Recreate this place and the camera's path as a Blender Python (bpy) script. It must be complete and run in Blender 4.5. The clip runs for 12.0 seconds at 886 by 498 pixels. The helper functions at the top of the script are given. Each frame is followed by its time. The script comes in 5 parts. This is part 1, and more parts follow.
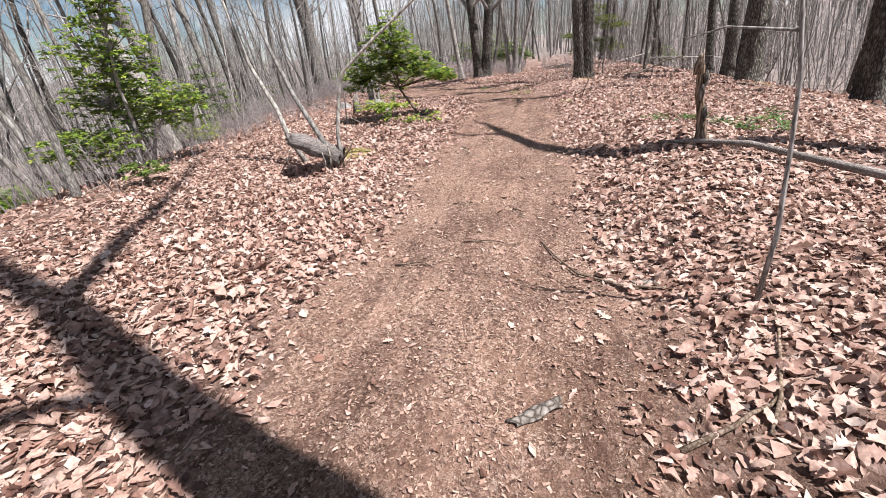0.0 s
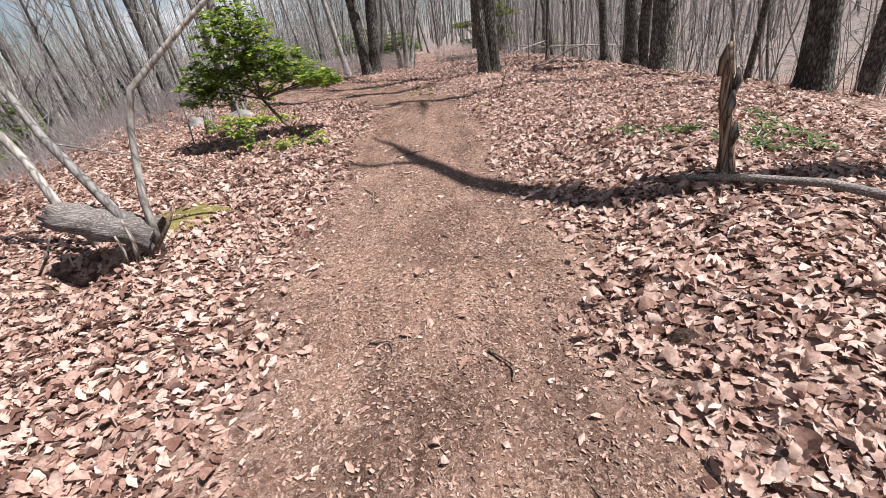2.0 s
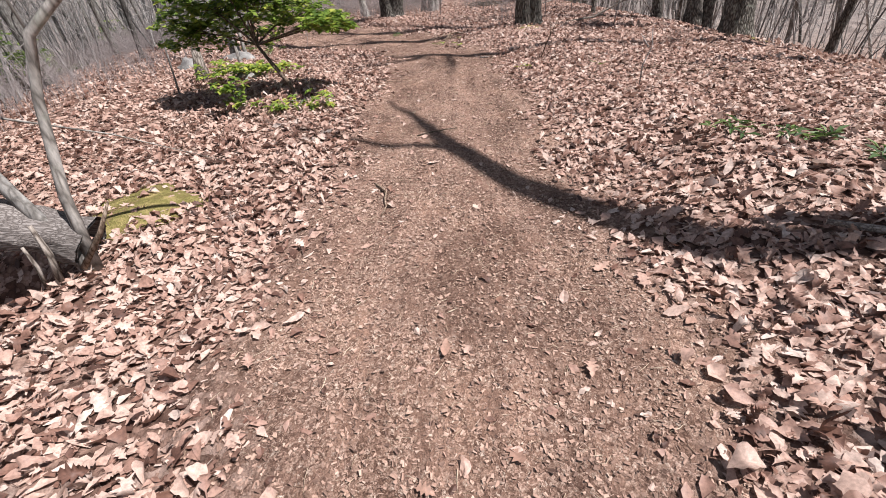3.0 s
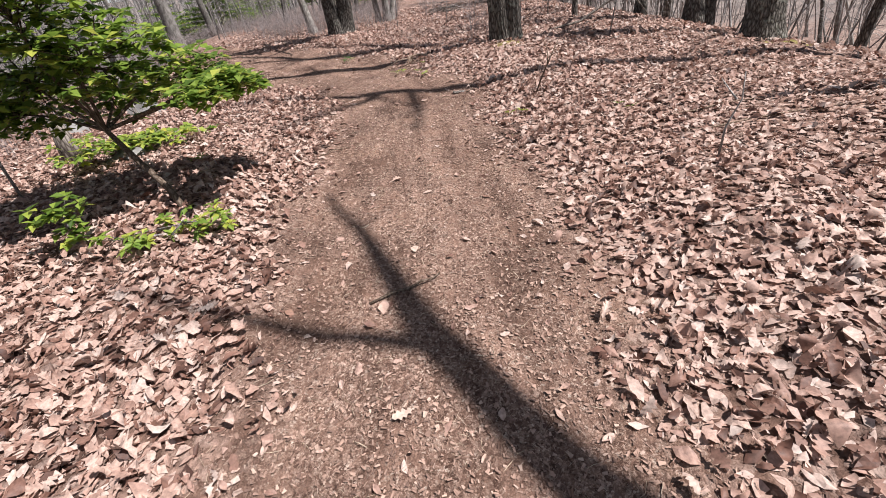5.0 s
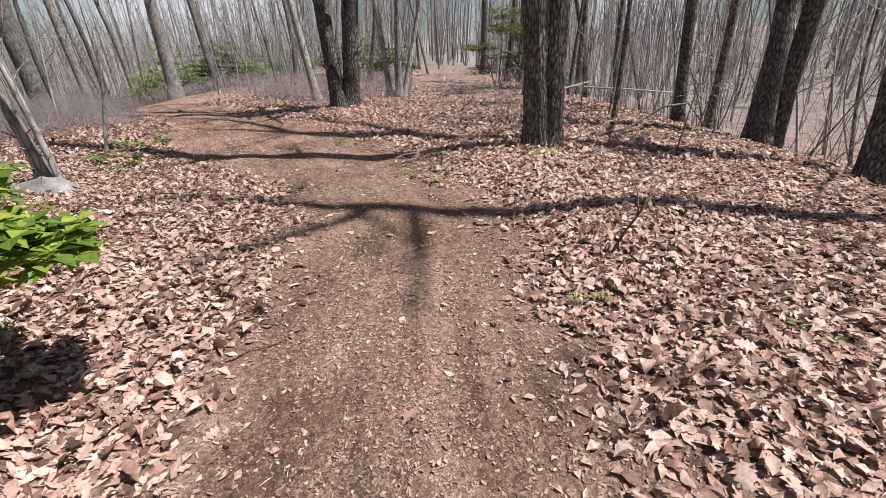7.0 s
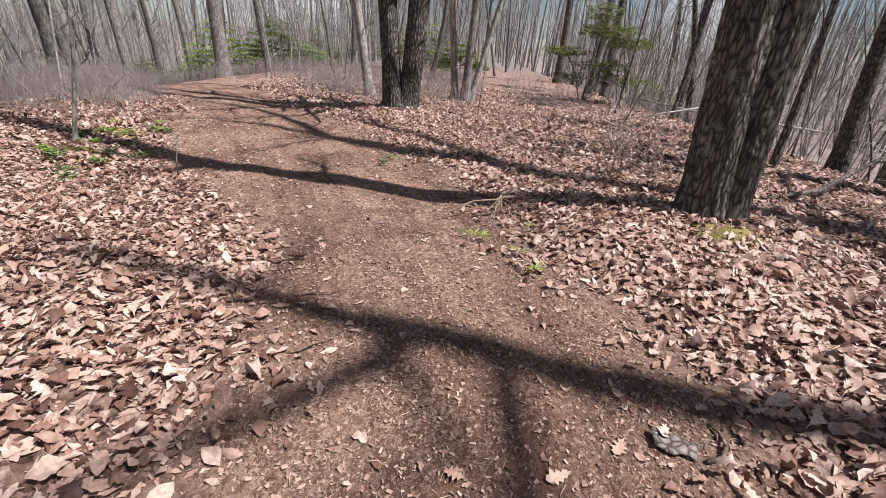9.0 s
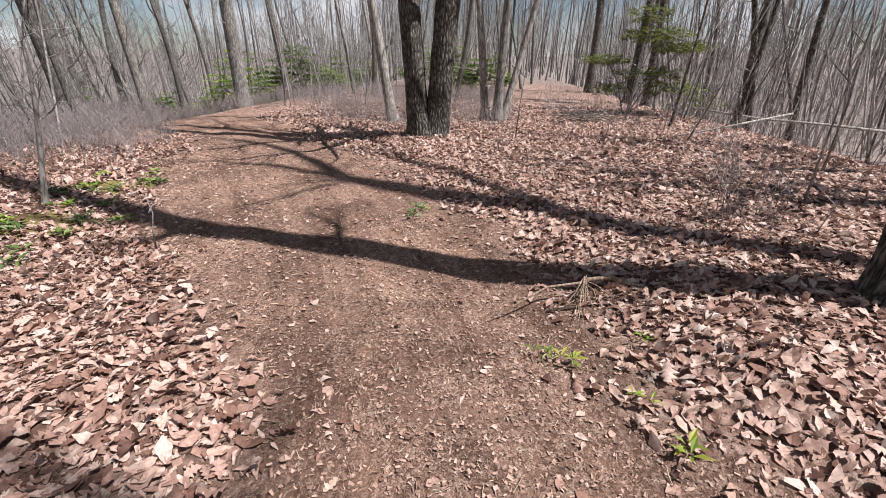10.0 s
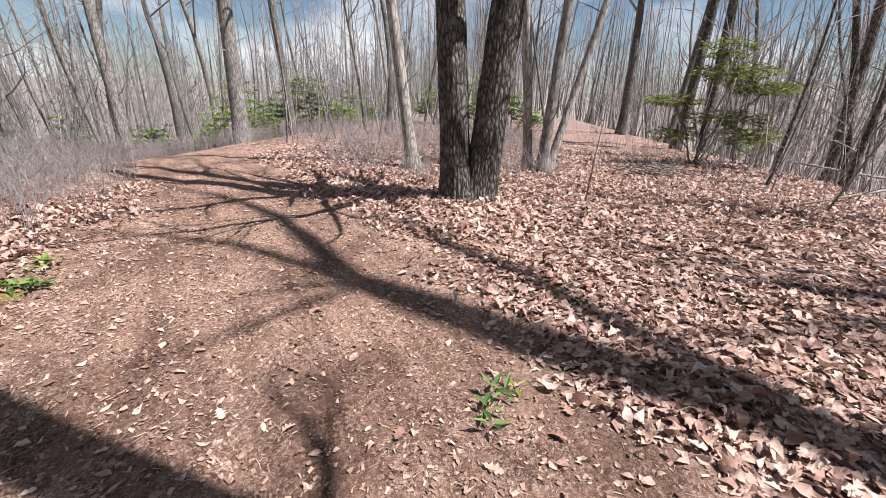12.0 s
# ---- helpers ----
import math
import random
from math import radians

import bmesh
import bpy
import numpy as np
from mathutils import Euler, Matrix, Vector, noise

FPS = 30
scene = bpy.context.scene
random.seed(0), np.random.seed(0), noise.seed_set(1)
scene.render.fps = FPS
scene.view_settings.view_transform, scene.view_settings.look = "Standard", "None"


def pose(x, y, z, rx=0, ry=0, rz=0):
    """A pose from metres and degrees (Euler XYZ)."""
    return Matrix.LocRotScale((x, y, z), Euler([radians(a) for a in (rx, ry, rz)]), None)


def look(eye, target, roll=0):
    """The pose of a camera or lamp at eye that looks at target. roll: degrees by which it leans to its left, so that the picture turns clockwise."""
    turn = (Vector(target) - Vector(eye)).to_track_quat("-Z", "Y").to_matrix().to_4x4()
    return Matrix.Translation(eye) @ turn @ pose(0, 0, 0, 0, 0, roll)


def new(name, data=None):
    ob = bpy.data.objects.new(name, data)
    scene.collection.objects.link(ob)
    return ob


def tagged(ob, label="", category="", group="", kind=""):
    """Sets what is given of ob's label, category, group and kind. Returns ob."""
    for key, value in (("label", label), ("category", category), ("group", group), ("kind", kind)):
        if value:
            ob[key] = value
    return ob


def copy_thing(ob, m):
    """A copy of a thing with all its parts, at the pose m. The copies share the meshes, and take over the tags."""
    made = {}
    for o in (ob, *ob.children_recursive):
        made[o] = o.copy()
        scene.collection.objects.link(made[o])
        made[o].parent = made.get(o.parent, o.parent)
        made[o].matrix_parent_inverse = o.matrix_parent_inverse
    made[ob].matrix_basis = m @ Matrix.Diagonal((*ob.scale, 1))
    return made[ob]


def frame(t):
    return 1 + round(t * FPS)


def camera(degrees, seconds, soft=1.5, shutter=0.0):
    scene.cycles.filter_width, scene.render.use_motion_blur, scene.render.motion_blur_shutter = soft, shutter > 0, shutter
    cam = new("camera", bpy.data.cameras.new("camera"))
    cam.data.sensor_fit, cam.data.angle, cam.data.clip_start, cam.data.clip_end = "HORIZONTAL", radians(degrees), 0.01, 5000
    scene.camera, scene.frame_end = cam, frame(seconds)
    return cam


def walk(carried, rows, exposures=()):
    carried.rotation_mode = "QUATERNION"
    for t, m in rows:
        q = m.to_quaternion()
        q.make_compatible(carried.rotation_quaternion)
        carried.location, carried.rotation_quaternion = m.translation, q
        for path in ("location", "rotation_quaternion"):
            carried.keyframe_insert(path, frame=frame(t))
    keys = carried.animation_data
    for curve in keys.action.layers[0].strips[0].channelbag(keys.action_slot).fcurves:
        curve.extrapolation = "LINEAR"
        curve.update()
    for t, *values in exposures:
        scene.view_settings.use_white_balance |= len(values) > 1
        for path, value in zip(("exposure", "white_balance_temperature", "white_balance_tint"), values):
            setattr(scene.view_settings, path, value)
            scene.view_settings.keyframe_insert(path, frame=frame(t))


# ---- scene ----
cam = camera(94.0, 12.0, soft=0.9)

PATH = [
    (0, (0.548, -4.713, 1.325), (0.129, -2.951, 0.476), -5.9),
    (0.5, (0.359, -4.209, 1.306), (-0.065, -2.45, 0.453), -6.1),
    (1, (0.245, -3.614, 1.346), (-0.138, -1.852, 0.481), -8.5),
    (1.5, (0.157, -3.01, 1.352), (0.099, -1.227, 0.447), -7.0),
    (2, (0.198, -2.432, 1.35), (0.208, -0.657, 0.429), -7.3),
    (2.5, (0.126, -1.899, 1.326), (0.086, -0.177, 0.309), -6.5),
    (2.7, (0.085, -1.664, 1.334), (0.034, 0.029, 0.271), -4.2),
    (4.3, (0.115, 0.112, 1.485), (0.112, 1.744, 0.329), -6.8),
    (4.5, (0.139, 0.337, 1.46), (0.147, 1.972, 0.308), -7.6),
    (5, (0.193, 0.981, 1.519), (0.229, 2.637, 0.399), -8.2),
    (5.5, (0.174, 1.625, 1.567), (0.228, 3.342, 0.542), -11.3),
    (6, (0.233, 2.211, 1.544), (0.329, 3.997, 0.65), -7.5),
    (6.5, (0.262, 2.783, 1.548), (0.351, 4.58, 0.673), -3.6),
    (6.7, (0.277, 3.036, 1.566), (0.369, 4.834, 0.694), -2.5),
    (8.3, (0.079, 4.918, 1.418), (0.178, 6.714, 0.545), 1.6),
    (8.5, (0.071, 5.203, 1.426), (0.11, 7.0, 0.549), 1.8),
    (9, (-0.071, 5.847, 1.418), (-0.145, 7.646, 0.547), 3.8),
    (9.5, (-0.216, 6.473, 1.44), (-0.321, 8.282, 0.592), 2.2),
    (9.7, (-0.255, 6.729, 1.451), (-0.403, 8.539, 0.614), 1.4),
    (10, (-0.375, 7.139, 1.48), (-0.577, 8.951, 0.658), 0.3),
    (10.5, (-0.595, 7.809, 1.497), (-0.801, 9.664, 0.779), -0.2),
    (11, (-0.737, 8.476, 1.473), (-0.949, 10.335, 0.766), -2.0),
    (11.5, (-0.959, 8.991, 1.482), (-1.183, 10.854, 0.791), 0.7),
    (12, (-1.176, 9.485, 1.476), (-1.409, 11.35, 0.793), 1.6),
]
walk(cam, [(t, look(e, g, r)) for t, e, g, r in PATH],
     exposures=[(0, 1.18), (1.5, 1.04), (2.5, 0.96), (5.5, 0.87), (9.5, 0.88), (11, 1.02), (12, 1.22)])

# ---- light ----
SUN_EL, SUN_AZ = radians(61), math.atan2(0.97, -0.24)
world = bpy.data.worlds.new("sky")
scene.world = world
world.use_nodes = True
wn, wl = world.node_tree.nodes, world.node_tree.links
sky = wn.new("ShaderNodeTexSky")
sky.sky_type, sky.sun_disc = "NISHITA", False
sky.sun_elevation, sky.sun_rotation = SUN_EL, SUN_AZ
sky.air_density, sky.dust_density, sky.ozone_density = 1.0, 0.3, 2.5
wtc = wn.new("ShaderNodeTexCoord")
wmap = wn.new("ShaderNodeMapping")
wmap.inputs["Scale"].default_value = (1.6, 1.6, 4.0)
wno = wn.new("ShaderNodeTexNoise")
wno.inputs["Scale"].default_value, wno.inputs["Detail"].default_value = 1.7, 6
wra = wn.new("ShaderNodeValToRGB")
wra.color_ramp.elements[0].position, wra.color_ramp.elements[1].position = 0.45, 0.68
wmix = wn.new("ShaderNodeMix")
wmix.data_type = "RGBA"
wmix.inputs["B"].default_value = (18.0, 18.4, 19.6, 1)
wl.new(wtc.outputs["Generated"], wmap.inputs["Vector"])
wl.new(wmap.outputs["Vector"], wno.inputs["Vector"])
wl.new(wno.outputs["Fac"], wra.inputs["Fac"])
wl.new(wra.outputs["Color"], wmix.inputs["Factor"])
wgain = wn.new("ShaderNodeVectorMath")
wgain.operation = "SCALE"
wgain.inputs["Scale"].default_value = 1.7
wl.new(sky.outputs["Color"], wgain.inputs[0])
wl.new(wgain.outputs["Vector"], wmix.inputs["A"])
wl.new(wmix.outputs["Result"], wn["Background"].inputs["Color"])
wn["Background"].inputs["Strength"].default_value = 0.0235

sun = new("sun", bpy.data.lights.new("sun", "SUN"))
sun.data.energy, sun.data.angle, sun.data.color = 5.0, radians(0.53), (1.0, 0.967, 0.982)
sun.matrix_world = look((0.97 * 30 * math.cos(SUN_EL), -0.24 * 30 * math.cos(SUN_EL), 30 * math.sin(SUN_EL)), (0, 0, 0))


# ---- materials ----
def material(name, rough=0.8, spec=0.3):
    m = bpy.data.materials.new(name)
    m.use_nodes = True
    b = m.node_tree.nodes["Principled BSDF"]
    b.inputs["Roughness"].default_value = rough
    b.inputs["Specular IOR Level"].default_value = spec
    return m, m.node_tree.nodes, m.node_tree.links, b


def ramp(nodes, stops):
    r = nodes.new("ShaderNodeValToRGB")
    e = r.color_ramp.elements
    while len(e) < len(stops):
        e.new(0.5)
    for el, (p, c) in zip(e, stops):
        el.position, el.color = p, (*c, 1)
    return r


def noise_node(nodes, links, vec, scale, detail=5, rough=0.6):
    n = nodes.new("ShaderNodeTexNoise")
    n.inputs["Scale"].default_value, n.inputs["Detail"].default_value, n.inputs["Roughness"].default_value = scale, detail, rough
    links.new(vec, n.inputs["Vector"])
    return n


def mix_color(nodes, links, fac, a, b, blend="MIX"):
    n = nodes.new("ShaderNodeMix")
    n.data_type, n.blend_type = "RGBA", blend
    for key, v in (("Factor", fac), ("A", a), ("B", b)):
        if isinstance(v, (int, float)):
            n.inputs[key].default_value = v
        elif isinstance(v, tuple):
            n.inputs[key].default_value = (*v, 1)
        else:
            links.new(v, n.inputs[key])
    return n.outputs["Result"]


def bump(nodes, links, bsdf, height, strength=0.5, distance=0.01):
    b = nodes.new("ShaderNodeBump")
    b.inputs["Strength"].default_value, b.inputs["Distance"].default_value = strength, distance
    links.new(height, b.inputs["Height"])
    links.new(b.outputs["Normal"], bsdf.inputs["Normal"])


def leaf_material(name, stops, translucent, rough=0.6, vein=0.25):
    m, n, l, b = material(name, rough, 0.35)
    geo = n.new("ShaderNodeNewGeometry")
    tc = n.new("ShaderNodeTexCoord")
    r = ramp(n, stops)
    l.new(geo.outputs["Random Per Island"], r.inputs["Fac"])
    no = noise_node(n, l, tc.outputs["Object"], 60)
    sh = ramp(n, [(0.3, (1 - vein, 1 - vein, 1 - vein)), (0.7, (1 + 0, 1, 1))])
    l.new(no.outputs["Fac"], sh.inputs["Fac"])
    col = mix_color(n, l, 1.0, r.outputs["Color"], sh.outputs["Color"], "MULTIPLY")
    l.new(col, b.inputs["Base Color"])
    if translucent:
        t = n.new("ShaderNodeBsdfTranslucent")
        l.new(col, t.inputs["Color"])
        mx = n.new("ShaderNodeMixShader")
        mx.inputs["Fac"].default_value = translucent
        l.new(b.outputs["BSDF"], mx.inputs[1])
        l.new(t.outputs["BSDF"], mx.inputs[2])
        l.new(mx.outputs["Shader"], n["Material Output"].inputs["Surface"])
    return m


M_LITTER = leaf_material("dry_leaves", [
    (0.0, (0.085, 0.042, 0.031)), (0.12, (0.22, 0.112, 0.080)), (0.30, (0.41, 0.245, 0.187)),
    (0.58, (0.57, 0.378, 0.30)), (0.90, (0.66, 0.485, 0.40)), (1.0, (0.70, 0.56, 0.48))], 0.22, 0.6, 0.5)


def single_leaf_material():
    m, n, l, b = material("single_dry_leaf", 0.65, 0.3)
    oi = n.new("ShaderNodeObjectInfo")
    tc = n.new("ShaderNodeTexCoord")
    r = ramp(n, [(0.0, (0.24, 0.13, 0.09)), (0.5, (0.43, 0.275, 0.21)), (1.0, (0.56, 0.41, 0.33))])
    l.new(oi.outputs["Random"], r.inputs["Fac"])
    no = noise_node(n, l, tc.outputs["Object"], 6)
    sh = ramp(n, [(0.3, (0.6, 0.6, 0.6)), (0.7, (1, 1, 1))])
    l.new(no.outputs["Fac"], sh.inputs["Fac"])
    l.new(mix_color(n, l, 1.0, r.outputs["Color"], sh.outputs["Color"], "MULTIPLY"), b.inputs["Base Color"])
    return m


M_SINGLE = single_leaf_material()
M_CRUMB = leaf_material("leaf_crumbs", [
    (0.0, (0.12, 0.070, 0.052)), (0.35, (0.30, 0.19, 0.143)), (0.8, (0.40, 0.262, 0.198)), (1.0, (0.48, 0.345, 0.27))], 0.0, 0.85)
M_STRAW = leaf_material("straw", [(0.0, (0.20, 0.125, 0.085)), (0.5, (0.42, 0.31, 0.22)), (1.0, (0.62, 0.51, 0.38))], 0.0, 0.7)
M_GREEN = leaf_material("evergreen_leaves", [
    (0.0, (0.06, 0.12, 0.018)), (0.4, (0.15, 0.26, 0.035)), (0.8, (0.26, 0.38, 0.06)), (1.0, (0.44, 0.44, 0.07))], 0.4, 0.38)
M_LAUREL = leaf_material("laurel_leaves", [
    (0.0, (0.065, 0.115, 0.02)), (0.4, (0.155, 0.24, 0.038)), (0.8, (0.28, 0.37, 0.062)), (1.0, (0.45, 0.46, 0.09))], 0.42, 0.32)
M_YOUNG = leaf_material("young_leaves", [
    (0.0, (0.12, 0.20, 0.03)), (0.6, (0.27, 0.36, 0.06)), (1.0, (0.48, 0.47, 0.08))], 0.4, 0.45)
M_FERN = leaf_material("fern_leaves", [(0.0, (0.035, 0.07, 0.018)), (0.6, (0.085, 0.15, 0.04)), (1.0, (0.18, 0.25, 0.07))], 0.25, 0.5)
M_NEEDLE = leaf_material("dark_evergreen_leaves", [
    (0.0, (0.05, 0.09, 0.02)), (0.6, (0.13, 0.20, 0.04)), (1.0, (0.28, 0.34, 0.08))], 0.35, 0.5)


def bark_material(name, dark, mid, pale, ridge=14.0, relief=0.02, lichen=0.0, bump_strength=0.8, grain=(1, 1, 0.24), vary=0.72, tone=1.0):
    m, n, l, b = material(name, 0.9, 0.2)
    tc = n.new("ShaderNodeTexCoord")
    mp = n.new("ShaderNodeMapping")
    mp.inputs["Scale"].default_value = grain
    l.new(tc.outputs["Object"], mp.inputs["Vector"])
    vo = n.new("ShaderNodeTexVoronoi")
    vo.feature = "DISTANCE_TO_EDGE"
    vo.inputs["Scale"].default_value = ridge
    wob = noise_node(n, l, mp.outputs["Vector"], ridge * 0.6, 4)
    add = n.new("ShaderNodeVectorMath")
    add.operation = "MULTIPLY_ADD"
    add.inputs[1].default_value = (0.03, 0.03, 0.03)
    l.new(wob.outputs["Color"], add.inputs[0])
    l.new(mp.outputs["Vector"], add.inputs[2])
    l.new(add.outputs["Vector"], vo.inputs["Vector"])
    fine = noise_node(n, l, mp.outputs["Vector"], ridge * 5, 5)
    big = noise_node(n, l, tc.outputs["Object"], 1.7, 4)
    r = ramp(n, [(0.0, dark), (0.16, mid), (0.55, pale)])
    l.new(vo.outputs["Distance"], r.inputs["Fac"])
    fr = ramp(n, [(0.3, (0.6, 0.6, 0.6)), (0.7, (1.15, 1.13, 1.1))])
    l.new(fine.outputs["Fac"], fr.inputs["Fac"])
    col = mix_color(n, l, 1.0, r.outputs["Color"], fr.outputs["Color"], "MULTIPLY")
    br = ramp(n, [(0.35, (0.7, 0.7, 0.7)), (0.65, (1.1, 1.1, 1.1))])
    l.new(big.outputs["Fac"], br.inputs["Fac"])
    col = mix_color(n, l, 1.0, col, br.outputs["Color"], "MULTIPLY")
    if lichen:
        li = noise_node(n, l, tc.outputs["Object"], 5.5, 6, 0.7)
        lr = ramp(n, [(0.56, (0, 0, 0)), (0.66, (lichen, lichen, lichen))])
        l.new(li.outputs["Fac"], lr.inputs["Fac"])
        col = mix_color(n, l, lr.outputs["Color"], col, (0.34, 0.36, 0.30))
    oi = n.new("ShaderNodeObjectInfo")
    orr = ramp(n, [(0.0, (vary, vary, vary)), (1.0, (1.2, 1.18, 1.15))])
    l.new(oi.outputs["Random"], orr.inputs["Fac"])
    col = mix_color(n, l, 1.0, col, orr.outputs["Color"], "MULTIPLY")
    if tone < 1:
        ge = n.new("ShaderNodeNewGeometry")
        gt = ramp(n, [(0.0, (tone, tone, tone)), (0.45, (0.95, 0.94, 0.93)), (1.0, (1.25, 1.24, 1.22))])
        l.new(ge.outputs["Random Per Island"], gt.inputs["Fac"])
        col = mix_color(n, l, 1.0, col, gt.outputs["Color"], "MULTIPLY")
    l.new(col, b.inputs["Base Color"])
    hs = n.new("ShaderNodeMath")
    hs.operation = "MULTIPLY_ADD"
    hs.inputs[1].default_value = 0.3
    l.new(fine.outputs["Fac"], hs.inputs[0])
    l.new(vo.outputs["Distance"], hs.inputs[2])
    bump(n, l, b, hs.outputs[0], bump_strength, relief)
    return m


M_OAK = bark_material("furrowed_bark", (0.035, 0.03, 0.026), (0.15, 0.135, 0.118), (0.37, 0.345, 0.315), 26, 0.035, 0.45, 1.0, (1, 1, 0.28))
M_BARK = bark_material("gray_bark", (0.10, 0.091, 0.083), (0.24, 0.226, 0.21), (0.40, 0.385, 0.365), 24, 0.012, 0.5, 0.7, vary=0.5)
M_PALE = bark_material("pale_bark", (0.17, 0.155, 0.14), (0.38, 0.36, 0.335), (0.52, 0.50, 0.475), 16, 0.006, 0.4, 0.4)
M_TWIG = bark_material("twig_bark", (0.16, 0.15, 0.145), (0.36, 0.345, 0.34), (0.50, 0.485, 0.48), 30, 0.003, 0.0, 0.3, vary=0.8, tone=0.35)
M_DEAD = bark_material("weathered_wood", (0.07, 0.055, 0.045), (0.27, 0.235, 0.205), (0.50, 0.45, 0.41), 26, 0.012, 0.0, 0.9)
M_LOG = bark_material("weathered_log", (0.13, 0.11, 0.10), (0.30, 0.265, 0.245), (0.50, 0.455, 0.43), 70, 0.008, 0.0, 0.8, (0.02, 1, 1))
M_ROT = bark_material("rotten_wood", (0.05, 0.035, 0.026), (0.30, 0.21, 0.15), (0.58, 0.47, 0.37), 30, 0.015, 0.2, 1.0, (1, 1, 0.09))
M_STICK = bark_material("stick_wood", (0.09, 0.06, 0.04), (0.22, 0.165, 0.125), (0.38, 0.31, 0.25), 40, 0.003, 0.0, 0.4)
M_BRUSH = bark_material("brush_twigs", (0.28, 0.24, 0.235), (0.44, 0.39, 0.38), (0.58, 0.53, 0.52), 40, 0.002, 0.0, 0.2)


def ground_material():
    m, n, l, b = material("forest_floor", 0.95, 0.15)
    tc = n.new("ShaderNodeTexCoord")
    v = tc.outputs["Object"]
    at = n.new("ShaderNodeAttribute")
    at.attribute_name = "trail"
    big, med, fine, grit = (noise_node(n, l, v, s, 6, 0.65) for s in (1.3, 4.5, 28, 120))
    soil = ramp(n, [(0.30, (0.16, 0.094, 0.070)), (0.47, (0.31, 0.195, 0.147)), (0.6, (0.43, 0.285, 0.22)), (0.75, (0.52, 0.375, 0.30))])
    mixn = n.new("ShaderNodeMath")
    mixn.operation = "MULTIPLY_ADD"
    mixn.inputs[1].default_value = 0.5
    half = n.new("ShaderNodeMath")
    half.operation = "MULTIPLY"
    half.inputs[1].default_value = 0.5
    l.new(med.outputs["Fac"], half.inputs[0])
    l.new(fine.outputs["Fac"], mixn.inputs[0])
    l.new(half.outputs[0], mixn.inputs[2])
    l.new(mixn.outputs[0], soil.inputs["Fac"])
    gr = ramp(n, [(0.35, (0.55, 0.55, 0.55)), (0.65, (1.25, 1.22, 1.18))])
    l.new(grit.outputs["Fac"], gr.inputs["Fac"])
    soilc = mix_color(n, l, 1.0, soil.outputs["Color"], gr.outputs["Color"], "MULTIPLY")
    chips = n.new("ShaderNodeTexVoronoi")
    chips.inputs["Scale"].default_value = 74
    wobc = noise_node(n, l, v, 40, 3)
    addc = n.new("ShaderNodeVectorMath")
    addc.operation = "MULTIPLY_ADD"
    addc.inputs[1].default_value = (0.07, 0.07, 0.07)
    l.new(wobc.outputs["Color"], addc.inputs[0])
    l.new(v, addc.inputs[2])
    l.new(addc.outputs["Vector"], chips.inputs["Vector"])
    sepc = n.new("ShaderNodeSeparateColor")
    l.new(chips.outputs["Color"], sepc.inputs["Color"])
    chipr = ramp(n, [(0.0, (0.13, 0.076, 0.057)), (0.3, (0.29, 0.182, 0.137)), (0.65, (0.46, 0.315, 0.245)), (0.93, (0.58, 0.435, 0.35)), (1.0, (0.70, 0.58, 0.48))])
    l.new(sepc.outputs["Green"], chipr.inputs["Fac"])
    chipe = ramp(n, [(0.25, (1, 1, 1)), (0.6, (0.55, 0.52, 0.5))])
    l.new(chips.outputs["Distance"], chipe.inputs["Fac"])
    chipc = mix_color(n, l, 1.0, chipr.outputs["Color"], chipe.outputs["Color"], "MULTIPLY")
    # scuffed streaks that run along the trail
    acr = n.new("ShaderNodeAttribute")
    acr.attribute_name = "across"
    sxyz = n.new("ShaderNodeSeparateXYZ")
    l.new(v, sxyz.inputs[0])
    cxyz = n.new("ShaderNodeCombineXYZ")
    l.new(acr.outputs["Fac"], cxyz.inputs[0])
    l.new(sxyz.outputs["Y"], cxyz.inputs[1])
    smap = n.new("ShaderNodeMapping")
    smap.inputs["Scale"].default_value = (5.5, 0.7, 1)
    l.new(cxyz.outputs[0], smap.inputs["Vector"])
    streak = noise_node(n, l, smap.outputs["Vector"], 1.0, 6, 0.7)
    sr = ramp(n, [(0.34, (0.58, 0.54, 0.52)), (0.5, (0.96, 0.95, 0.94)), (0.66, (1.22, 1.21, 1.19))])
    l.new(streak.outputs["Fac"], sr.inputs["Fac"])
    worn = ramp(n, [(0.36, (0.25, 0.25, 0.25)), (0.5, (0.95, 0.95, 0.95))])
    l.new(med.outputs["Fac"], worn.inputs["Fac"])
    soilc = mix_color(n, l, worn.outputs["Color"], soilc, chipc)
    soilc = mix_color(n, l, 1.0, soilc, sr.outputs["Color"], "MULTIPLY")
    # litter floor under and beyond the loose leaves: leaf-sized cells
    vo = n.new("ShaderNodeTexVoronoi")
    vo.inputs["Scale"].default_value = 22
    wob = noise_node(n, l, v, 9, 4)
    add = n.new("ShaderNodeVectorMath")
    add.operation = "MULTIPLY_ADD"
    add.inputs[1].default_value = (0.12, 0.12, 0.12)
    l.new(wob.outputs["Color"], add.inputs[0])
    l.new(v, add.inputs[2])
    l.new(add.outputs["Vector"], vo.inputs["Vector"])
    sep = n.new("ShaderNodeSeparateColor")
    l.new(vo.outputs["Color"], sep.inputs["Color"])
    lit = ramp(n, [(0.0, (0.11, 0.06, 0.045)), (0.25, (0.28, 0.172, 0.13)), (0.6, (0.47, 0.315, 0.25)), (1.0, (0.64, 0.48, 0.40))])
    l.new(sep.outputs["Red"], lit.inputs["Fac"])
    edge = ramp(n, [(0.0, (1, 1, 1)), (0.85, (0.35, 0.33, 0.32))])
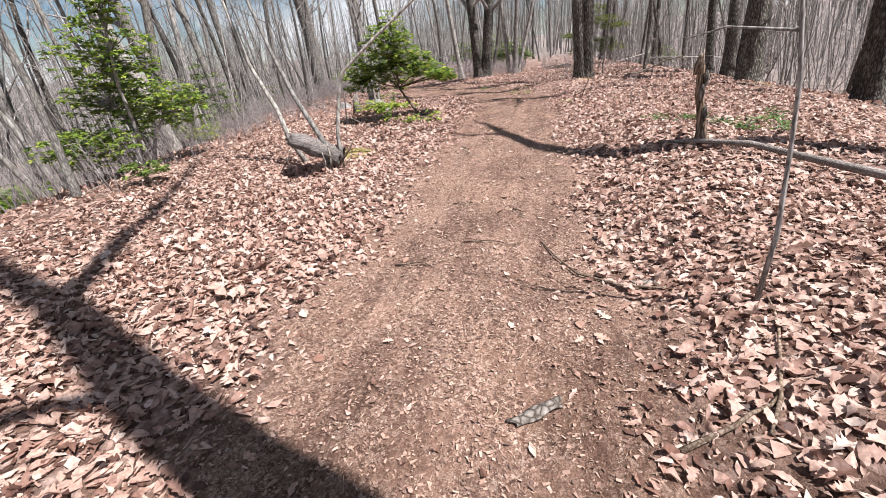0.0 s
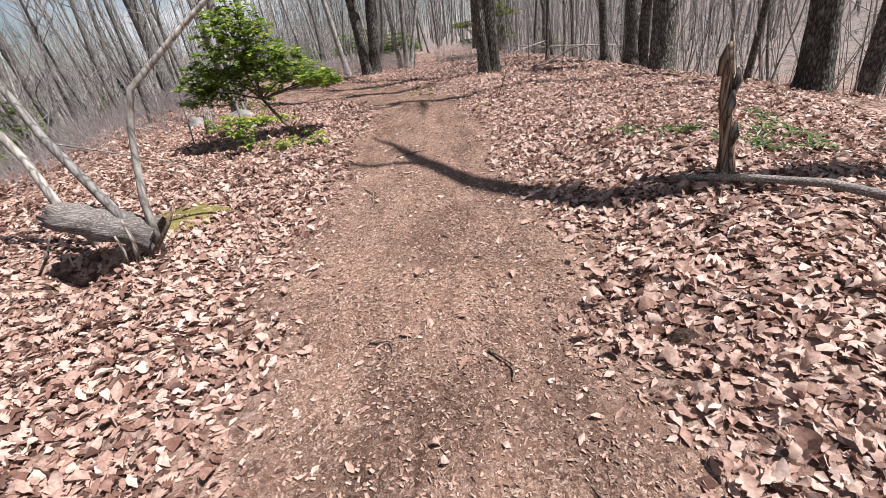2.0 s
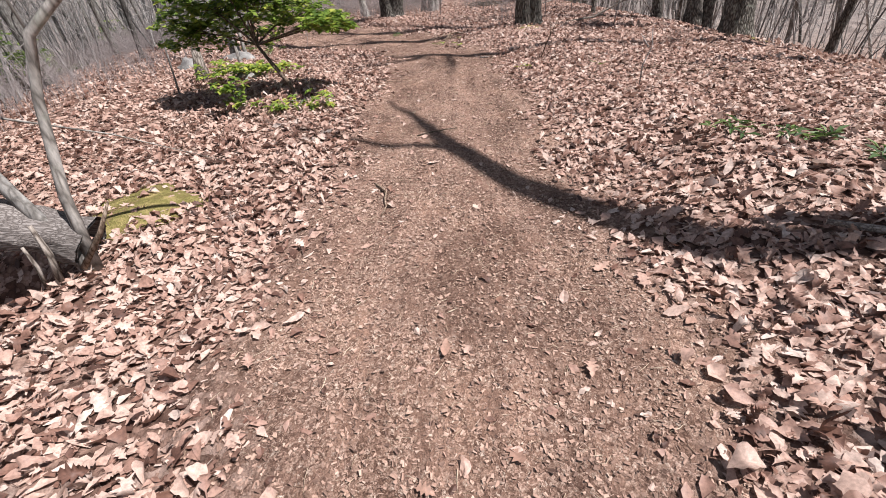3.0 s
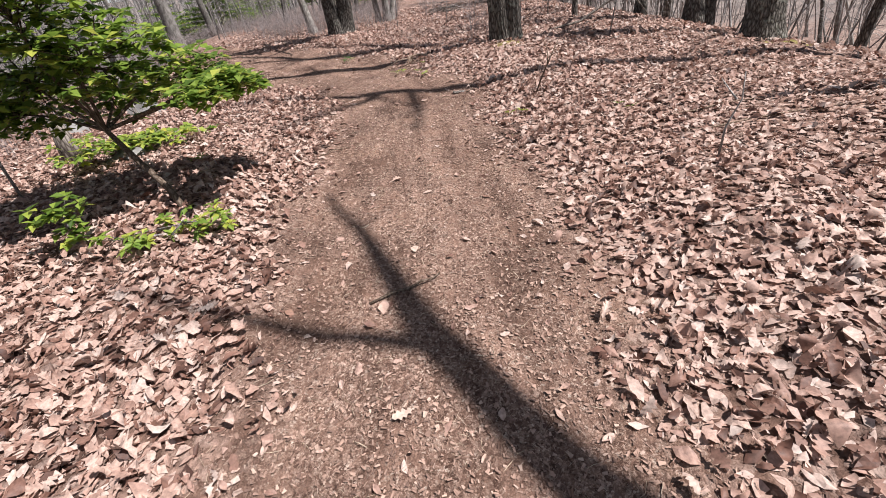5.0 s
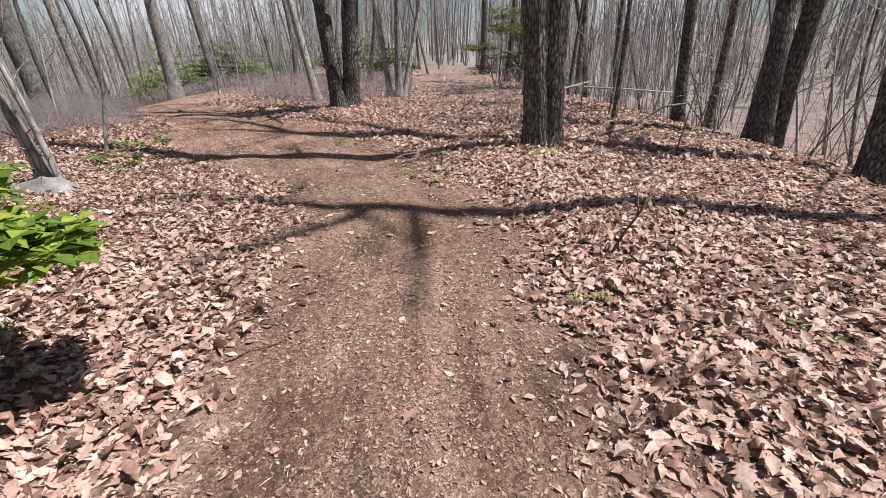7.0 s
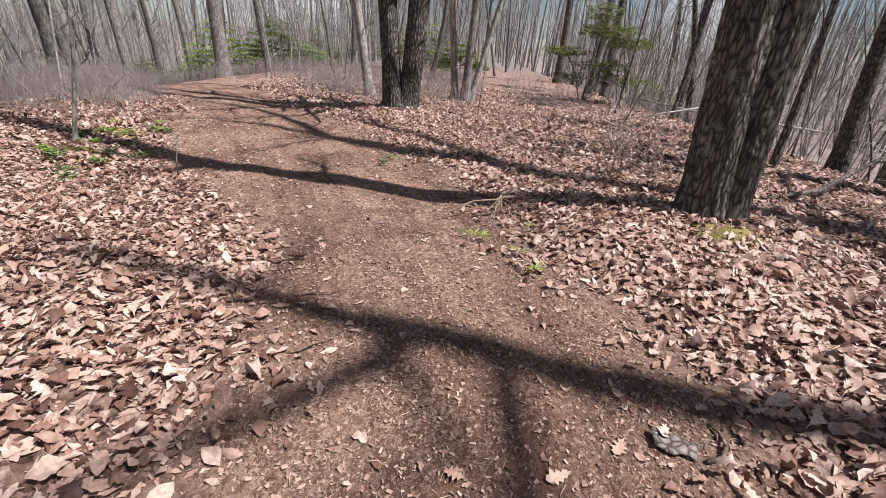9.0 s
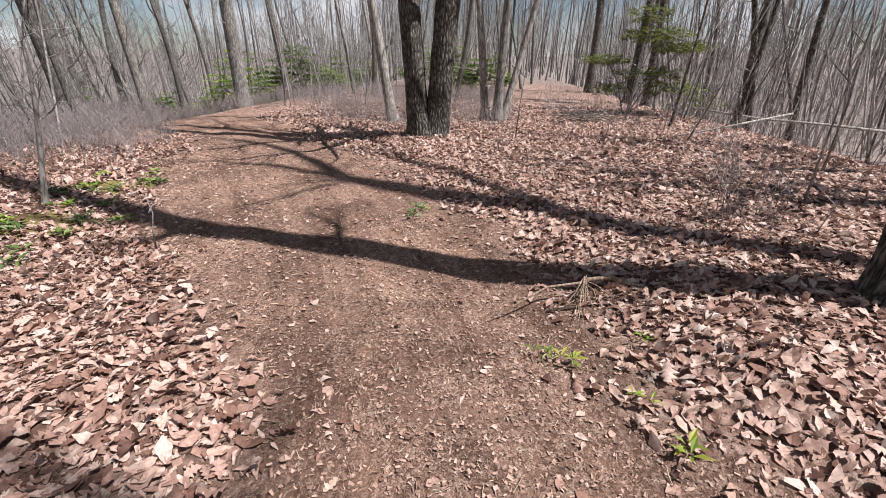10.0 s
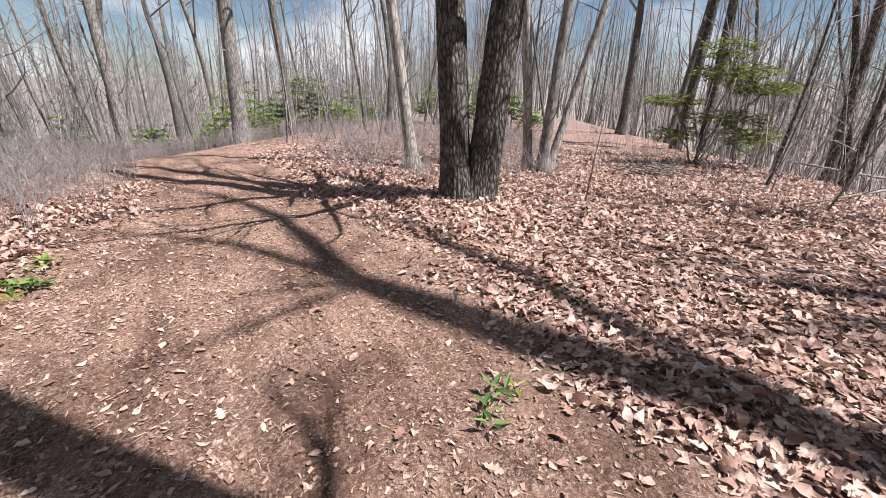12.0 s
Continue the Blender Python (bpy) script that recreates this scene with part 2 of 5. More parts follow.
    l.new(vo.outputs["Distance"], edge.inputs["Fac"])
    litc = mix_color(n, l, 1.0, lit.outputs["Color"], edge.outputs["Color"], "MULTIPLY")
    br = ramp(n, [(0.32, (0.62, 0.60, 0.60)), (0.5, (0.95, 0.93, 0.93)), (0.68, (1.15, 1.13, 1.1))])
    l.new(big.outputs["Fac"], br.inputs["Fac"])
    # litter blends to one even gray-brown with distance
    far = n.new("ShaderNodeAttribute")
    far.attribute_name = "far_gray"
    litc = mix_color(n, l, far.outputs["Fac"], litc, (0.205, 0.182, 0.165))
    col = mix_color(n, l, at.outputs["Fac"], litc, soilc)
    # darkened soil: moist earth, plus the tree shadow painted at the start
    wet_shade = n.new("ShaderNodeAttribute")
    wet_shade.attribute_name = "damp_and_shadow"
    wet_shade_amount = n.new("ShaderNodeMath")
    wet_shade_amount.operation = "MULTIPLY"
    wet_shade_amount.inputs[1].default_value = 0.9
    l.new(wet_shade.outputs["Fac"], wet_shade_amount.inputs[0])
    mud_shade = mix_color(n, l, 1.0, soilc, (0.50, 0.46, 0.44), "MULTIPLY")
    col = mix_color(n, l, wet_shade_amount.outputs[0], col, mud_shade)
    col = mix_color(n, l, 1.0, col, br.outputs["Color"], "MULTIPLY")
    l.new(col, b.inputs["Base Color"])
    hs = n.new("ShaderNodeMath")
    hs.operation = "MULTIPLY_ADD"
    hs.inputs[1].default_value = 0.5
    l.new(grit.outputs["Fac"], hs.inputs[0])
    l.new(fine.outputs["Fac"], hs.inputs[2])
    bump(n, l, b, hs.outputs[0], 1.0, 0.03)
    return m


def moss_material():
    m, n, l, b = material("moss", 1.0, 0.1)
    tc = n.new("ShaderNodeTexCoord")
    a, c = noise_node(n, l, tc.outputs["Object"], 9), noise_node(n, l, tc.outputs["Object"], 90)
    r = ramp(n, [(0.3, (0.22, 0.14, 0.075)), (0.5, (0.21, 0.185, 0.06)), (0.7, (0.42, 0.32, 0.14))])
    l.new(a.outputs["Fac"], r.inputs["Fac"])
    s = ramp(n, [(0.3, (0.6, 0.6, 0.6)), (0.7, (1.2, 1.2, 1.2))])
    l.new(c.outputs["Fac"], s.inputs["Fac"])
    l.new(mix_color(n, l, 1.0, r.outputs["Color"], s.outputs["Color"], "MULTIPLY"), b.inputs["Base Color"])
    bump(n, l, b, c.outputs["Fac"], 1.0, 0.03)
    return m


def rock_material():
    m, n, l, b = material("gray_rock", 0.9, 0.3)
    tc = n.new("ShaderNodeTexCoord")
    a, c = noise_node(n, l, tc.outputs["Object"], 5), noise_node(n, l, tc.outputs["Object"], 40)
    r = ramp(n, [(0.3, (0.11, 0.10, 0.095)), (0.6, (0.23, 0.22, 0.205)), (0.75, (0.33, 0.32, 0.30))])
    l.new(a.outputs["Fac"], r.inputs["Fac"])
    l.new(r.outputs["Color"], b.inputs["Base Color"])
    bump(n, l, b, c.outputs["Fac"], 0.7, 0.02)
    return m


def earth_shade_material():
    m, n, l, b = material("earth_and_hole_shade", 1.0, 0.1)
    tc = n.new("ShaderNodeTexCoord")
    a = noise_node(n, l, tc.outputs["Object"], 60)
    # near-black brown: earth clods, and the shade painted into the log's hole
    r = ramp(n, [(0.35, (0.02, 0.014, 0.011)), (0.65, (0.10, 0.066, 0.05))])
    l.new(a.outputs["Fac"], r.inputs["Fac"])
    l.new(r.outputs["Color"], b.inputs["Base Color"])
    bump(n, l, b, a.outputs["Fac"], 1.0, 0.03)
    return m


M_DARK = earth_shade_material()
M_GROUND, M_MOSS, M_ROCK = ground_material(), moss_material(), rock_material()


# ---- mesh tools ----
class Soup:
    """Vertices and faces gathered for one mesh."""

    def __init__(self):
        self.v, self.f = [], []

    def tube(self, pts, radii, sides, cap=True, wobble=0.0, rng=random):
        base = len(self.v)
        prev = None
        for i, p in enumerate(pts):
            a = Vector(pts[max(i - 1, 0)])
            b = Vector(pts[min(i + 1, len(pts) - 1)])
            d = (b - a).normalized() if (b - a).length > 1e-9 else Vector((0, 0, 1))
            if prev is None:
                x = d.orthogonal().normalized()
            else:
                x = (prev - d * prev.dot(d)).normalized()
            prev = x
            y = d.cross(x)
            for k in range(sides):
                ang = 2 * math.pi * k / sides
                r = radii[i] * (1 + (rng.uniform(-wobble, wobble) if wobble else 0))
                q = Vector(p) + (x * math.cos(ang) + y * math.sin(ang)) * r
                self.v.append((q.x, q.y, q.z))
        n = len(pts)
        for i in range(n - 1):
            for k in range(sides):
                k2 = (k + 1) % sides
                self.f.append((base + i * sides + k, base + i * sides + k2, base + (i + 1) * sides + k2, base + (i + 1) * sides + k))
        if cap:
            self.f.append(tuple(base + (n - 1) * sides + k for k in range(sides)))
            self.f.append(tuple(base + k for k in reversed(range(sides))))

    def mesh(self, name, mat, smooth=True):
        me = bpy.data.meshes.new(name)
        me.from_pydata(self.v, [], self.f)
        me.materials.append(mat)
        if smooth:
            me.polygons.foreach_set("use_smooth", [True] * len(me.polygons))
        me.update()
        return me


def part(name, soup, mat, parent, label="", smooth=True):
    ob = new(name, soup.mesh(name, mat, smooth))
    ob.parent = parent
    return tagged(ob, label)


def empty(name, m):
    ob = new(name)
    ob.matrix_world = m
    ob.empty_display_size = 0.1
    return ob


def array_mesh(name, verts, quads, mat, smooth=True):
    """A mesh from a vertex array and a face array of constant width."""
    me = bpy.data.meshes.new(name)
    n, k = quads.shape
    me.vertices.add(len(verts))
    me.vertices.foreach_set("co", np.ascontiguousarray(verts, np.float32).ravel())
    me.loops.add(n * k)
    me.loops.foreach_set("vertex_index", np.ascontiguousarray(quads, np.int32).ravel())
    me.polygons.add(n)
    me.polygons.foreach_set("loop_start", np.arange(0, n * k, k, dtype=np.int32))
    me.polygons.foreach_set("use_smooth", np.full(n, smooth))
    me.materials.append(mat)
    me.update(calc_edges=True)
    return me


# ---- the lie of the land ----
def sm(a, b, x):
    t = np.clip((x - a) / (b - a), 0, 1)
    return t * t * (3 - 2 * t)


def trail_x(y):
    """The middle of the trail: straight on, then bearing left past the oak."""
    y = np.asarray(y, float)
    return 0.05 - 0.045 * np.clip(y - 7, 0, 99) ** 2 - 0.28 * np.clip(y - 7.2, 0, 99) + 0.040 * np.clip(y - 13.5, 0, 99) ** 2


def trail_half(y):
    return 1.08 + 0.28 * sm(8, 12, np.asarray(y, float))


def trail_off(x, y):
    """Metres to the right of the trail's middle, square to it."""
    y = np.asarray(y, float)
    slope = (trail_x(y + 0.2) - trail_x(y - 0.2)) / 0.4
    return (x - trail_x(y)) / np.sqrt(1 + slope * slope)


def lumps(x, y):
    return (0.020 * np.sin(2.1 * x + 1.3 * y) + 0.018 * np.sin(3.4 * y - 1.7 * x + 1) + 0.012 * np.sin(6.1 * x + 2) * np.sin(5.2 * y)
            + 0.008 * np.sin(11 * x + 4 * y) + 0.006 * np.sin(13 * y - 7 * x))


def land(x, y):
    x, y = np.asarray(x, float), np.asarray(y, float)
    z = -0.11 + 0.15 * sm(-1, 3.2, y)
    off = trail_off(x, np.clip(y, -30, 22))
    z = z + 0.10 * sm(0.9, 2.2, off) * (1 - 0.5 * sm(12, 18, y)) + 0.05 * sm(1.0, 2.4, -off)
    z = z - 0.025 * np.exp(-((np.abs(off) - 0.55) / 0.22) ** 2) * (np.abs(y - 4) < 40)
    z = z + 0.14 * np.exp(-((x - 2.1) ** 2 + (y - 9.4) ** 2) / 0.8) + 0.12 * np.exp(-((x + 1.5) ** 2 + (y - 15) ** 2) / 0.9)
    z = z - 0.36 * np.exp(-(((x + 2.72) / 0.33) ** 2 + ((y - 0.68) / 0.24) ** 2))
    z = z + 0.17 * np.exp(-(((x - 2.6) / 1.1) ** 2 + ((y - 0.4) / 1.5) ** 2)) + 0.13 * np.exp(-(((x - 1.0) / 0.5) ** 2 + ((y - 8.9) / 0.5) ** 2))
    z = z + 0.08 * np.exp(-(((x + 1.7) / 0.7) ** 2 + ((y - 4.4) / 1.2) ** 2)) - 0.12 * np.exp(-(((x + 3.6) / 1.2) ** 2 + ((y - 10.0) / 1.6) ** 2))
    left = -5.0 - 3.0 * sm(4, 15, y)
    d = np.clip(left - x, 0, 400)
    drop = 0.36 * d * d / (d + 5)
    d2 = np.clip(x - 4.3, 0, 400)
    drop2 = 0.42 * d2 * d2 / (d2 + 4)
    drop = 7.0 * np.tanh(drop / 7.0)
    drop2 = 5.0 * np.tanh(drop2 / 5.0)
    z = z - drop - drop2
    z = z + 6.5 * sm(24, 85, x) + 6.0 * sm(45, 150, -x) + 4.0 * sm(60, 200, y)
    r = np.hypot(x, y)
    z = z + 5 * sm(160, 420, r)
    z = z + lumps(x, y) * (0.4 + 0.6 * sm(0.7, 1.6, np.abs(off)))
    return z + 0.35 * sm(9, 30, np.abs(x)) * np.sin(0.23 * x + 0.31 * y)


def gz(x, y):
    return float(land(x, y))


def left_half(y):
    """How far the bare trail reaches to the left of its middle: it widens before the bend."""
    return trail_half(y) * (0.95 + 0.6 * sm(7.8, 10.5, y) - 0.66 * sm(12.3, 14.8, y))


def on_trail(x, y):
    """1 on the bare trail, 0 on the litter, with a ragged edge."""
    off = trail_off(x, y)
    w = np.where(off > 0, (1.06 - 0.16 * sm(7.8, 9.2, y)) * trail_half(y), left_half(y)) + 0.10 * np.sin(1.9 * y + 0.6) + 0.07 * np.sin(4.7 * y + 2) + 0.05 * np.sin(9 * y + 5 * x)
    return (1 - sm(w - 0.42, w + 0.24, np.abs(off))) * (1 - sm(18, 21.5, y))


def damp_and_shadow(x, y):
    """1 where the trodden earth is bare, dark and moist or a tree shadow is painted in, 0 elsewhere."""
    k = np.sin(2.3 * x + 1.1 * y) * np.sin(1.9 * y - 2.6 * x + 1) + 0.5 * np.sin(5.3 * x - 3.1 * y) * np.sin(4.1 * y + 2) + 0.25 * np.sin(11 * x + 7 * y) * np.sin(9 * y - 8 * x)
    off = trail_off(x, y)
    along = 0.5 + 0.5 * np.sin(1.3 * y + 0.8 + 2 * np.sin(0.6 * y)) * np.sin(2.9 * y + 3 * off)
    ruts = (0.8 * np.exp(-((off + 0.72 + 0.08 * np.sin(1.1 * y)) / 0.17) ** 2) + 0.6 * np.exp(-((off - 0.05 - 0.1 * np.sin(0.9 * y + 1)) / 0.10) ** 2)
            + 0.75 * np.exp(-((off - 0.62 - 0.1 * np.sin(0.8 * y)) / 0.2) ** 2)) * along * (0.75 + 0.25 * np.sin(19 * x + 7 * y) * np.sin(15 * y - 9 * x))
    earthy = (0.6 * sm(2.5, 7, y) - 0.38 * sm(8.8, 11, y)) * (0.6 + 0.4 * np.sin(1.7 * y + 2.2 * x) * np.sin(1.2 * x - 0.9 * y + 1))
    # dark soil with a soft tree shadow painted into its colour
    patch = np.exp(-(((x - 1.05 + 0.35 * (y + 3.4)) / 0.55) ** 4 + ((y + 3.45) / 0.7) ** 4)) * (0.75 + 0.35 * np.sin(17 * x + 5 * y) * np.sin(13 * y - 6 * x))
    return np.clip(np.maximum(np.clip(np.maximum(0.7 * sm(0.2, 0.9, k), ruts) + earthy, 0, 1) * on_trail(x, y), patch), 0, 1)


# ---- ground ----
def spread(lo, hi, step, reach, n):
    g = np.geomspace(step, reach, n)
    return np.concatenate([lo - g[::-1], np.arange(lo, hi + step / 2, step), hi + g])


gx, gy = spread(-9, 9, 0.12, 900, 34), spread(-8, 24, 0.12, 900, 34)
GX, GY = np.meshgrid(gx, gy)
nx, ny = len(gx), len(gy)
GV = np.stack([GX, GY, land(GX, GY)], -1).reshape(-1, 3)
idx = np.arange(nx * ny).reshape(ny, nx)
GF = np.stack([idx[:-1, :-1], idx[:-1, 1:], idx[1:, 1:], idx[1:, :-1]], -1).reshape(-1, 4)
ground_mesh = array_mesh("ground", GV, GF, M_GROUND)
attr = ground_mesh.attributes.new("trail", "FLOAT", "POINT")
attr.data.foreach_set("value", on_trail(GX, GY).astype(np.float32).ravel())
attr = ground_mesh.attributes.new("damp_and_shadow", "FLOAT", "POINT")
attr.data.foreach_set("value", damp_and_shadow(GX, GY).astype(np.float32).ravel())
attr = ground_mesh.attributes.new("across", "FLOAT", "POINT")
attr.data.foreach_set("value", trail_off(GX, np.clip(GY, -30, 22)).astype(np.float32).ravel())
attr = ground_mesh.attributes.new("far_gray", "FLOAT", "POINT")
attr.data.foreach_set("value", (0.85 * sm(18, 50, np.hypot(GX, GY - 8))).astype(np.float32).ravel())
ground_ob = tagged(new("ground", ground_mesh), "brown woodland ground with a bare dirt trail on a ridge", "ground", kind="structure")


# ---- leaf litter ----
def leaf_template(kind, grade):
    """A dry lobed leaf, one long, lying along +x: points on the midrib and on each side, and its faces."""
    if grade == 2:
        st = [0.0, 0.13, 0.24, 0.34, 0.46, 0.56, 0.68, 0.78, 0.90, 1.0]
        wid = {0: [0.012, 0.03, 0.17, 0.09, 0.27, 0.12, 0.30, 0.15, 0.17, 0.03], 1: [0.015, 0.12, 0.20, 0.26, 0.29, 0.29, 0.25, 0.19, 0.10, 0.0],
               2: [0.012, 0.05, 0.24, 0.12, 0.33, 0.13, 0.27, 0.10, 0.13, 0.01], 3: [0.012, 0.08, 0.13, 0.17, 0.19, 0.19, 0.17, 0.13, 0.07, 0.0]}[kind]
    elif grade == 1:
        st = [0.0, 0.25, 0.45, 0.72, 1.0]
        wid = {0: [0.02, 0.20, 0.26, 0.20, 0.02], 1: [0.03, 0.22, 0.31, 0.24, 0.0], 2: [0.02, 0.26, 0.18, 0.28, 0.04], 3: [0.015, 0.14, 0.19, 0.14, 0.0]}[kind]
    elif grade == 4:
        st = [0.0, 0.42, 1.0]
        wid = {0: [0.05, 0.30, 0.03], 1: [0.13, 0.33, 0.0], 2: [0.03, 0.24, 0.10], 3: [0.02, 0.20, 0.0]}[kind]
    elif grade == 3:
        st, wid = [0.0, 0.5, 1.0], [0.012, 0.016, 0.008]
    else:
        st = [0.0, 1.0]
        wid = {0: [0.20, 0.30], 1: [0.34, 0.22], 2: [0.05, 0.045], 3: [0.12, 0.20]}[kind]
    v, fc = [], []
    for s, w in zip(st, wid):
        v += [(s - 0.5, w, 0), (s - 0.5, 0, 0), (s - 0.5, -w * (0.9 if kind else 1.08), 0)]
    for i in range(len(st) - 1):
        a = i * 3
        fc += [(a, a + 1, a + 4, a + 3), (a + 1, a + 2, a + 5, a + 4)]
    return np.array(v, float), np.array(fc)


def scatter_leaves(rng, x, y, size, tilt, lift, fold=0.5, grade=1):
    """Curled leaves strewn at x, y: one vertex array and one face array."""
    n = len(x)
    kinds = rng.integers(0, 4, n)
    yaw = rng.uniform(0, 2 * np.pi, n)
    ta, tb = rng.normal(0, tilt, n), rng.normal(0, tilt, n)
    fo, cu = rng.normal(0.25, fold, n), rng.normal(0, 1.8 * fold, n)
    tw = rng.normal(0, fold, n)
    z0 = land(x, y)
    ex = (land(x + 0.1, y) - land(x - 0.1, y)) / 0.2
    ey = (land(x, y + 0.1) - land(x, y - 0.1)) / 0.2
    vs, fs, at = [], [], 0
    for k in range(4):
        tv, tf = leaf_template(k, grade)
        s = np.where(kinds == k)[0]
        p = np.repeat(tv[None], len(s), 0)
        X, Y = p[..., 0] + rng.normal(0, 0.015, p.shape[:2]), p[..., 1] * rng.uniform(0.82, 1.15, p.shape[:2]) * rng.uniform(0.7, 1.25, (len(s), 1))
        Y = Y + rng.normal(0, 0.25, (len(s), 1)) * (X * X - 0.1)
        Z = np.abs(Y) * fo[s, None] + cu[s, None] * (X ** 2 - 0.08) * 0.9 + tw[s, None] * X * Y
        Z = Z + rng.normal(0, 0.024, Z.shape)
        X = X * (1 - 0.12 * np.abs(cu[s, None]))
        sc = size[s, None]
        X, Y, Z = X * sc, Y * sc, Z * sc
        c, sn = np.cos(ta[s, None]), np.sin(ta[s, None])
        X, Z = X * c - Z * sn, X * sn + Z * c
        c, sn = np.cos(tb[s, None]), np.sin(tb[s, None])
        Y, Z = Y * c - Z * sn, Y * sn + Z * c
        c, sn = np.cos(yaw[s, None]), np.sin(yaw[s, None])
        X, Y = X * c - Y * sn, X * sn + Y * c
        Z = Z + ex[s, None] * X + ey[s, None] * Y
        low = np.minimum(Z.min(1), 0)[:, None]
        Z = Z - low * 0.75 + z0[s, None] + lift[s, None]
        vs.append(np.stack([X + x[s, None], Y + y[s, None], Z], -1).reshape(-1, 3))
        fs.append((tf[None] + (np.arange(len(s)) * len(tv))[:, None, None]).reshape(-1, 4) + at)
        at += len(s) * len(tv)
    return np.concatenate(vs), np.concatenate(fs)


def litter(name, seed, n, box, keep, lo, hi, tilt, label, mat=M_LITTER, lift=0.03, fold=0.6, grade=1):
    rng = np.random.default_rng(seed)
    x, y = rng.uniform(box[0], box[1], n), rng.uniform(box[2], box[3], n)
    ok = rng.uniform(0, 1, n) < keep(x, y)
    x, y = x[ok], y[ok]
    size = lo + (hi - lo) * rng.beta(1.6, 2.4, len(x))
    v, fc = scatter_leaves(rng, x, y, size, tilt, rng.uniform(0.001, lift, len(x)), fold, grade)
    return tagged(new(name, array_mesh(name, v, fc, mat, smooth=grade in (2, 4))), label, "leaf litter", kind="stuff")


def banks(x, y):
    clear = 1 - on_trail(x, y)
    patch = 0.72 + 0.28 * np.sin(1.7 * x + 0.8 * y) * np.sin(1.1 * y - 0.6 * x + 2)
    pit = 1 - np.exp(-(((x + 2.66) / 0.42) ** 4 + ((y - 0.64) / 0.30) ** 4))
    near = np.where(np.abs(trail_off(x, y)) < 3.0, 1.0, 0.62)
    return np.clip(clear ** 1.3 * (0.35 + 0.65 * patch) * pit * near * (1 - 0.7 * damp_and_shadow(x, y)), 0, 1)


def bits(x, y):
    """Where broken leaves lie on the trail: all over it but for bare worn spots."""
    drift = 0.5 + 0.5 * np.sin(3.1 * trail_off(x, y) + 1.3 * np.sin(0.7 * y)) * np.sin(0.8 * y + 1.5 * np.sin(1.9 * x))
    return np.clip(on_trail(x, y) ** 0.5, 0, 1) * (1 - 0.5 * damp_and_shadow(x, y)) * (0.62 + 0.38 * drift)


litter("leaf_crumbs", 9, 60000, (-4.5, 4.5, -4.6, 12), banks, 0.015, 0.045, 0.4, "broken leaf scraps filling in between the fallen leaves", M_LITTER, 0.012, 0.6, 0)
litter("leaf_litter", 8, 105000, (-5.2, 5.2, -4.6, 13.5), banks, 0.04, 0.105, 0.17, "packed layer of broken brown leaves under the whole ones", M_LITTER, 0.008, 0.3, 4)
litter("leaf_litter", 7, 70000, (-7, 8, 9, 23), lambda x, y: np.clip(1.5 * banks(x, y), 0, 1) * ((np.abs(x) > 5.2) | (y > 13.5)), 0.06, 0.14, 0.28, "packed dry leaves on the farther woodland floor", M_LITTER, 0.03, 0.5, 4)
litter("leaf_litter", 10, 22000, (-5.2, 5.2, -4.6, 13.5), banks, 0.04, 0.13, 0.18, "flattened brown oak leaves under the loose ones", M_LITTER, 0.012, 0.32, 1)
litter("leaf_litter", 11, 54000, (-5.0, 5.0, -4.6, 13.0), banks, 0.045, 0.14, 0.36, "deep curled tan oak leaves covering the trail banks", M_LITTER, 0.035, 0.55, 2)
litter("leaf_litter", 12, 27000, (-7, 8, 3, 22), lambda x, y: np.clip(1.7 * banks(x, y), 0, 1) * ((np.abs(x) > 5.2) | (y > 13.5)) * (1 - sm(18, 23, y)),
       0.05, 0.15, 0.45, "curled tan oak leaves on the farther woodland floor", M_LITTER, 0.035, 0.45, 1)
litter("leaf_litter", 13, 7000, (-12, -5.2, -4, 14), lambda x, y: 0.85 + 0 * x, 0.06, 0.17, 0.33, "dry brown leaves on the falling slope")
litter("leaf_crumbs", 14, 150000, (-2.2, 1.9, -4.4, 9.5), bits, 0.008, 0.030, 0.28, "broken brown leaf crumbs trodden into the dirt trail", M_CRUMB, 0.004, 0.5, 0)
litter("leaf_crumbs", 15, 70000, (-7, 1.5, 9.5, 17), bits, 0.01, 0.04, 0.34, "broken leaf crumbs on the bend of the dirt trail", M_CRUMB, 0.004, 0.5, 0)
litter("straw", 17, 30000, (-6, 1.9, -4.4, 15), lambda x, y: bits(x, y) * 0.8, 0.025, 0.09, 0.12, "fine pale straw and twig bits on the trail", M_STRAW, 0.006, 0.3, 3)
litter("trail_leaves", 16, 12000, (-6, 1.9, -4.4, 16), lambda x, y: on_trail(x, y) * (0.25 + 0.55 * (np.abs(trail_off(x, y)) > 0.55)), 0.025, 0.085, 0.16,
       "scattered flattened leaves lying on the dirt trail", M_LITTER, 0.006, 0.4, 1)


# ---- trees ----
def wander(rng, start, direction, length, n, bend, up=0.0):
    """A crooked line from start: n points."""
    p, d = Vector(start), Vector(direction).normalized()
    pts = [p.copy()]
    for _ in range(n - 1):
        d = (d + Vector((rng.uniform(-bend, bend), rng.uniform(-bend, bend), rng.uniform(-bend, bend) + up))).normalized()
        p = p + d * (length / (n - 1))
        pts.append(p.copy())
    return pts


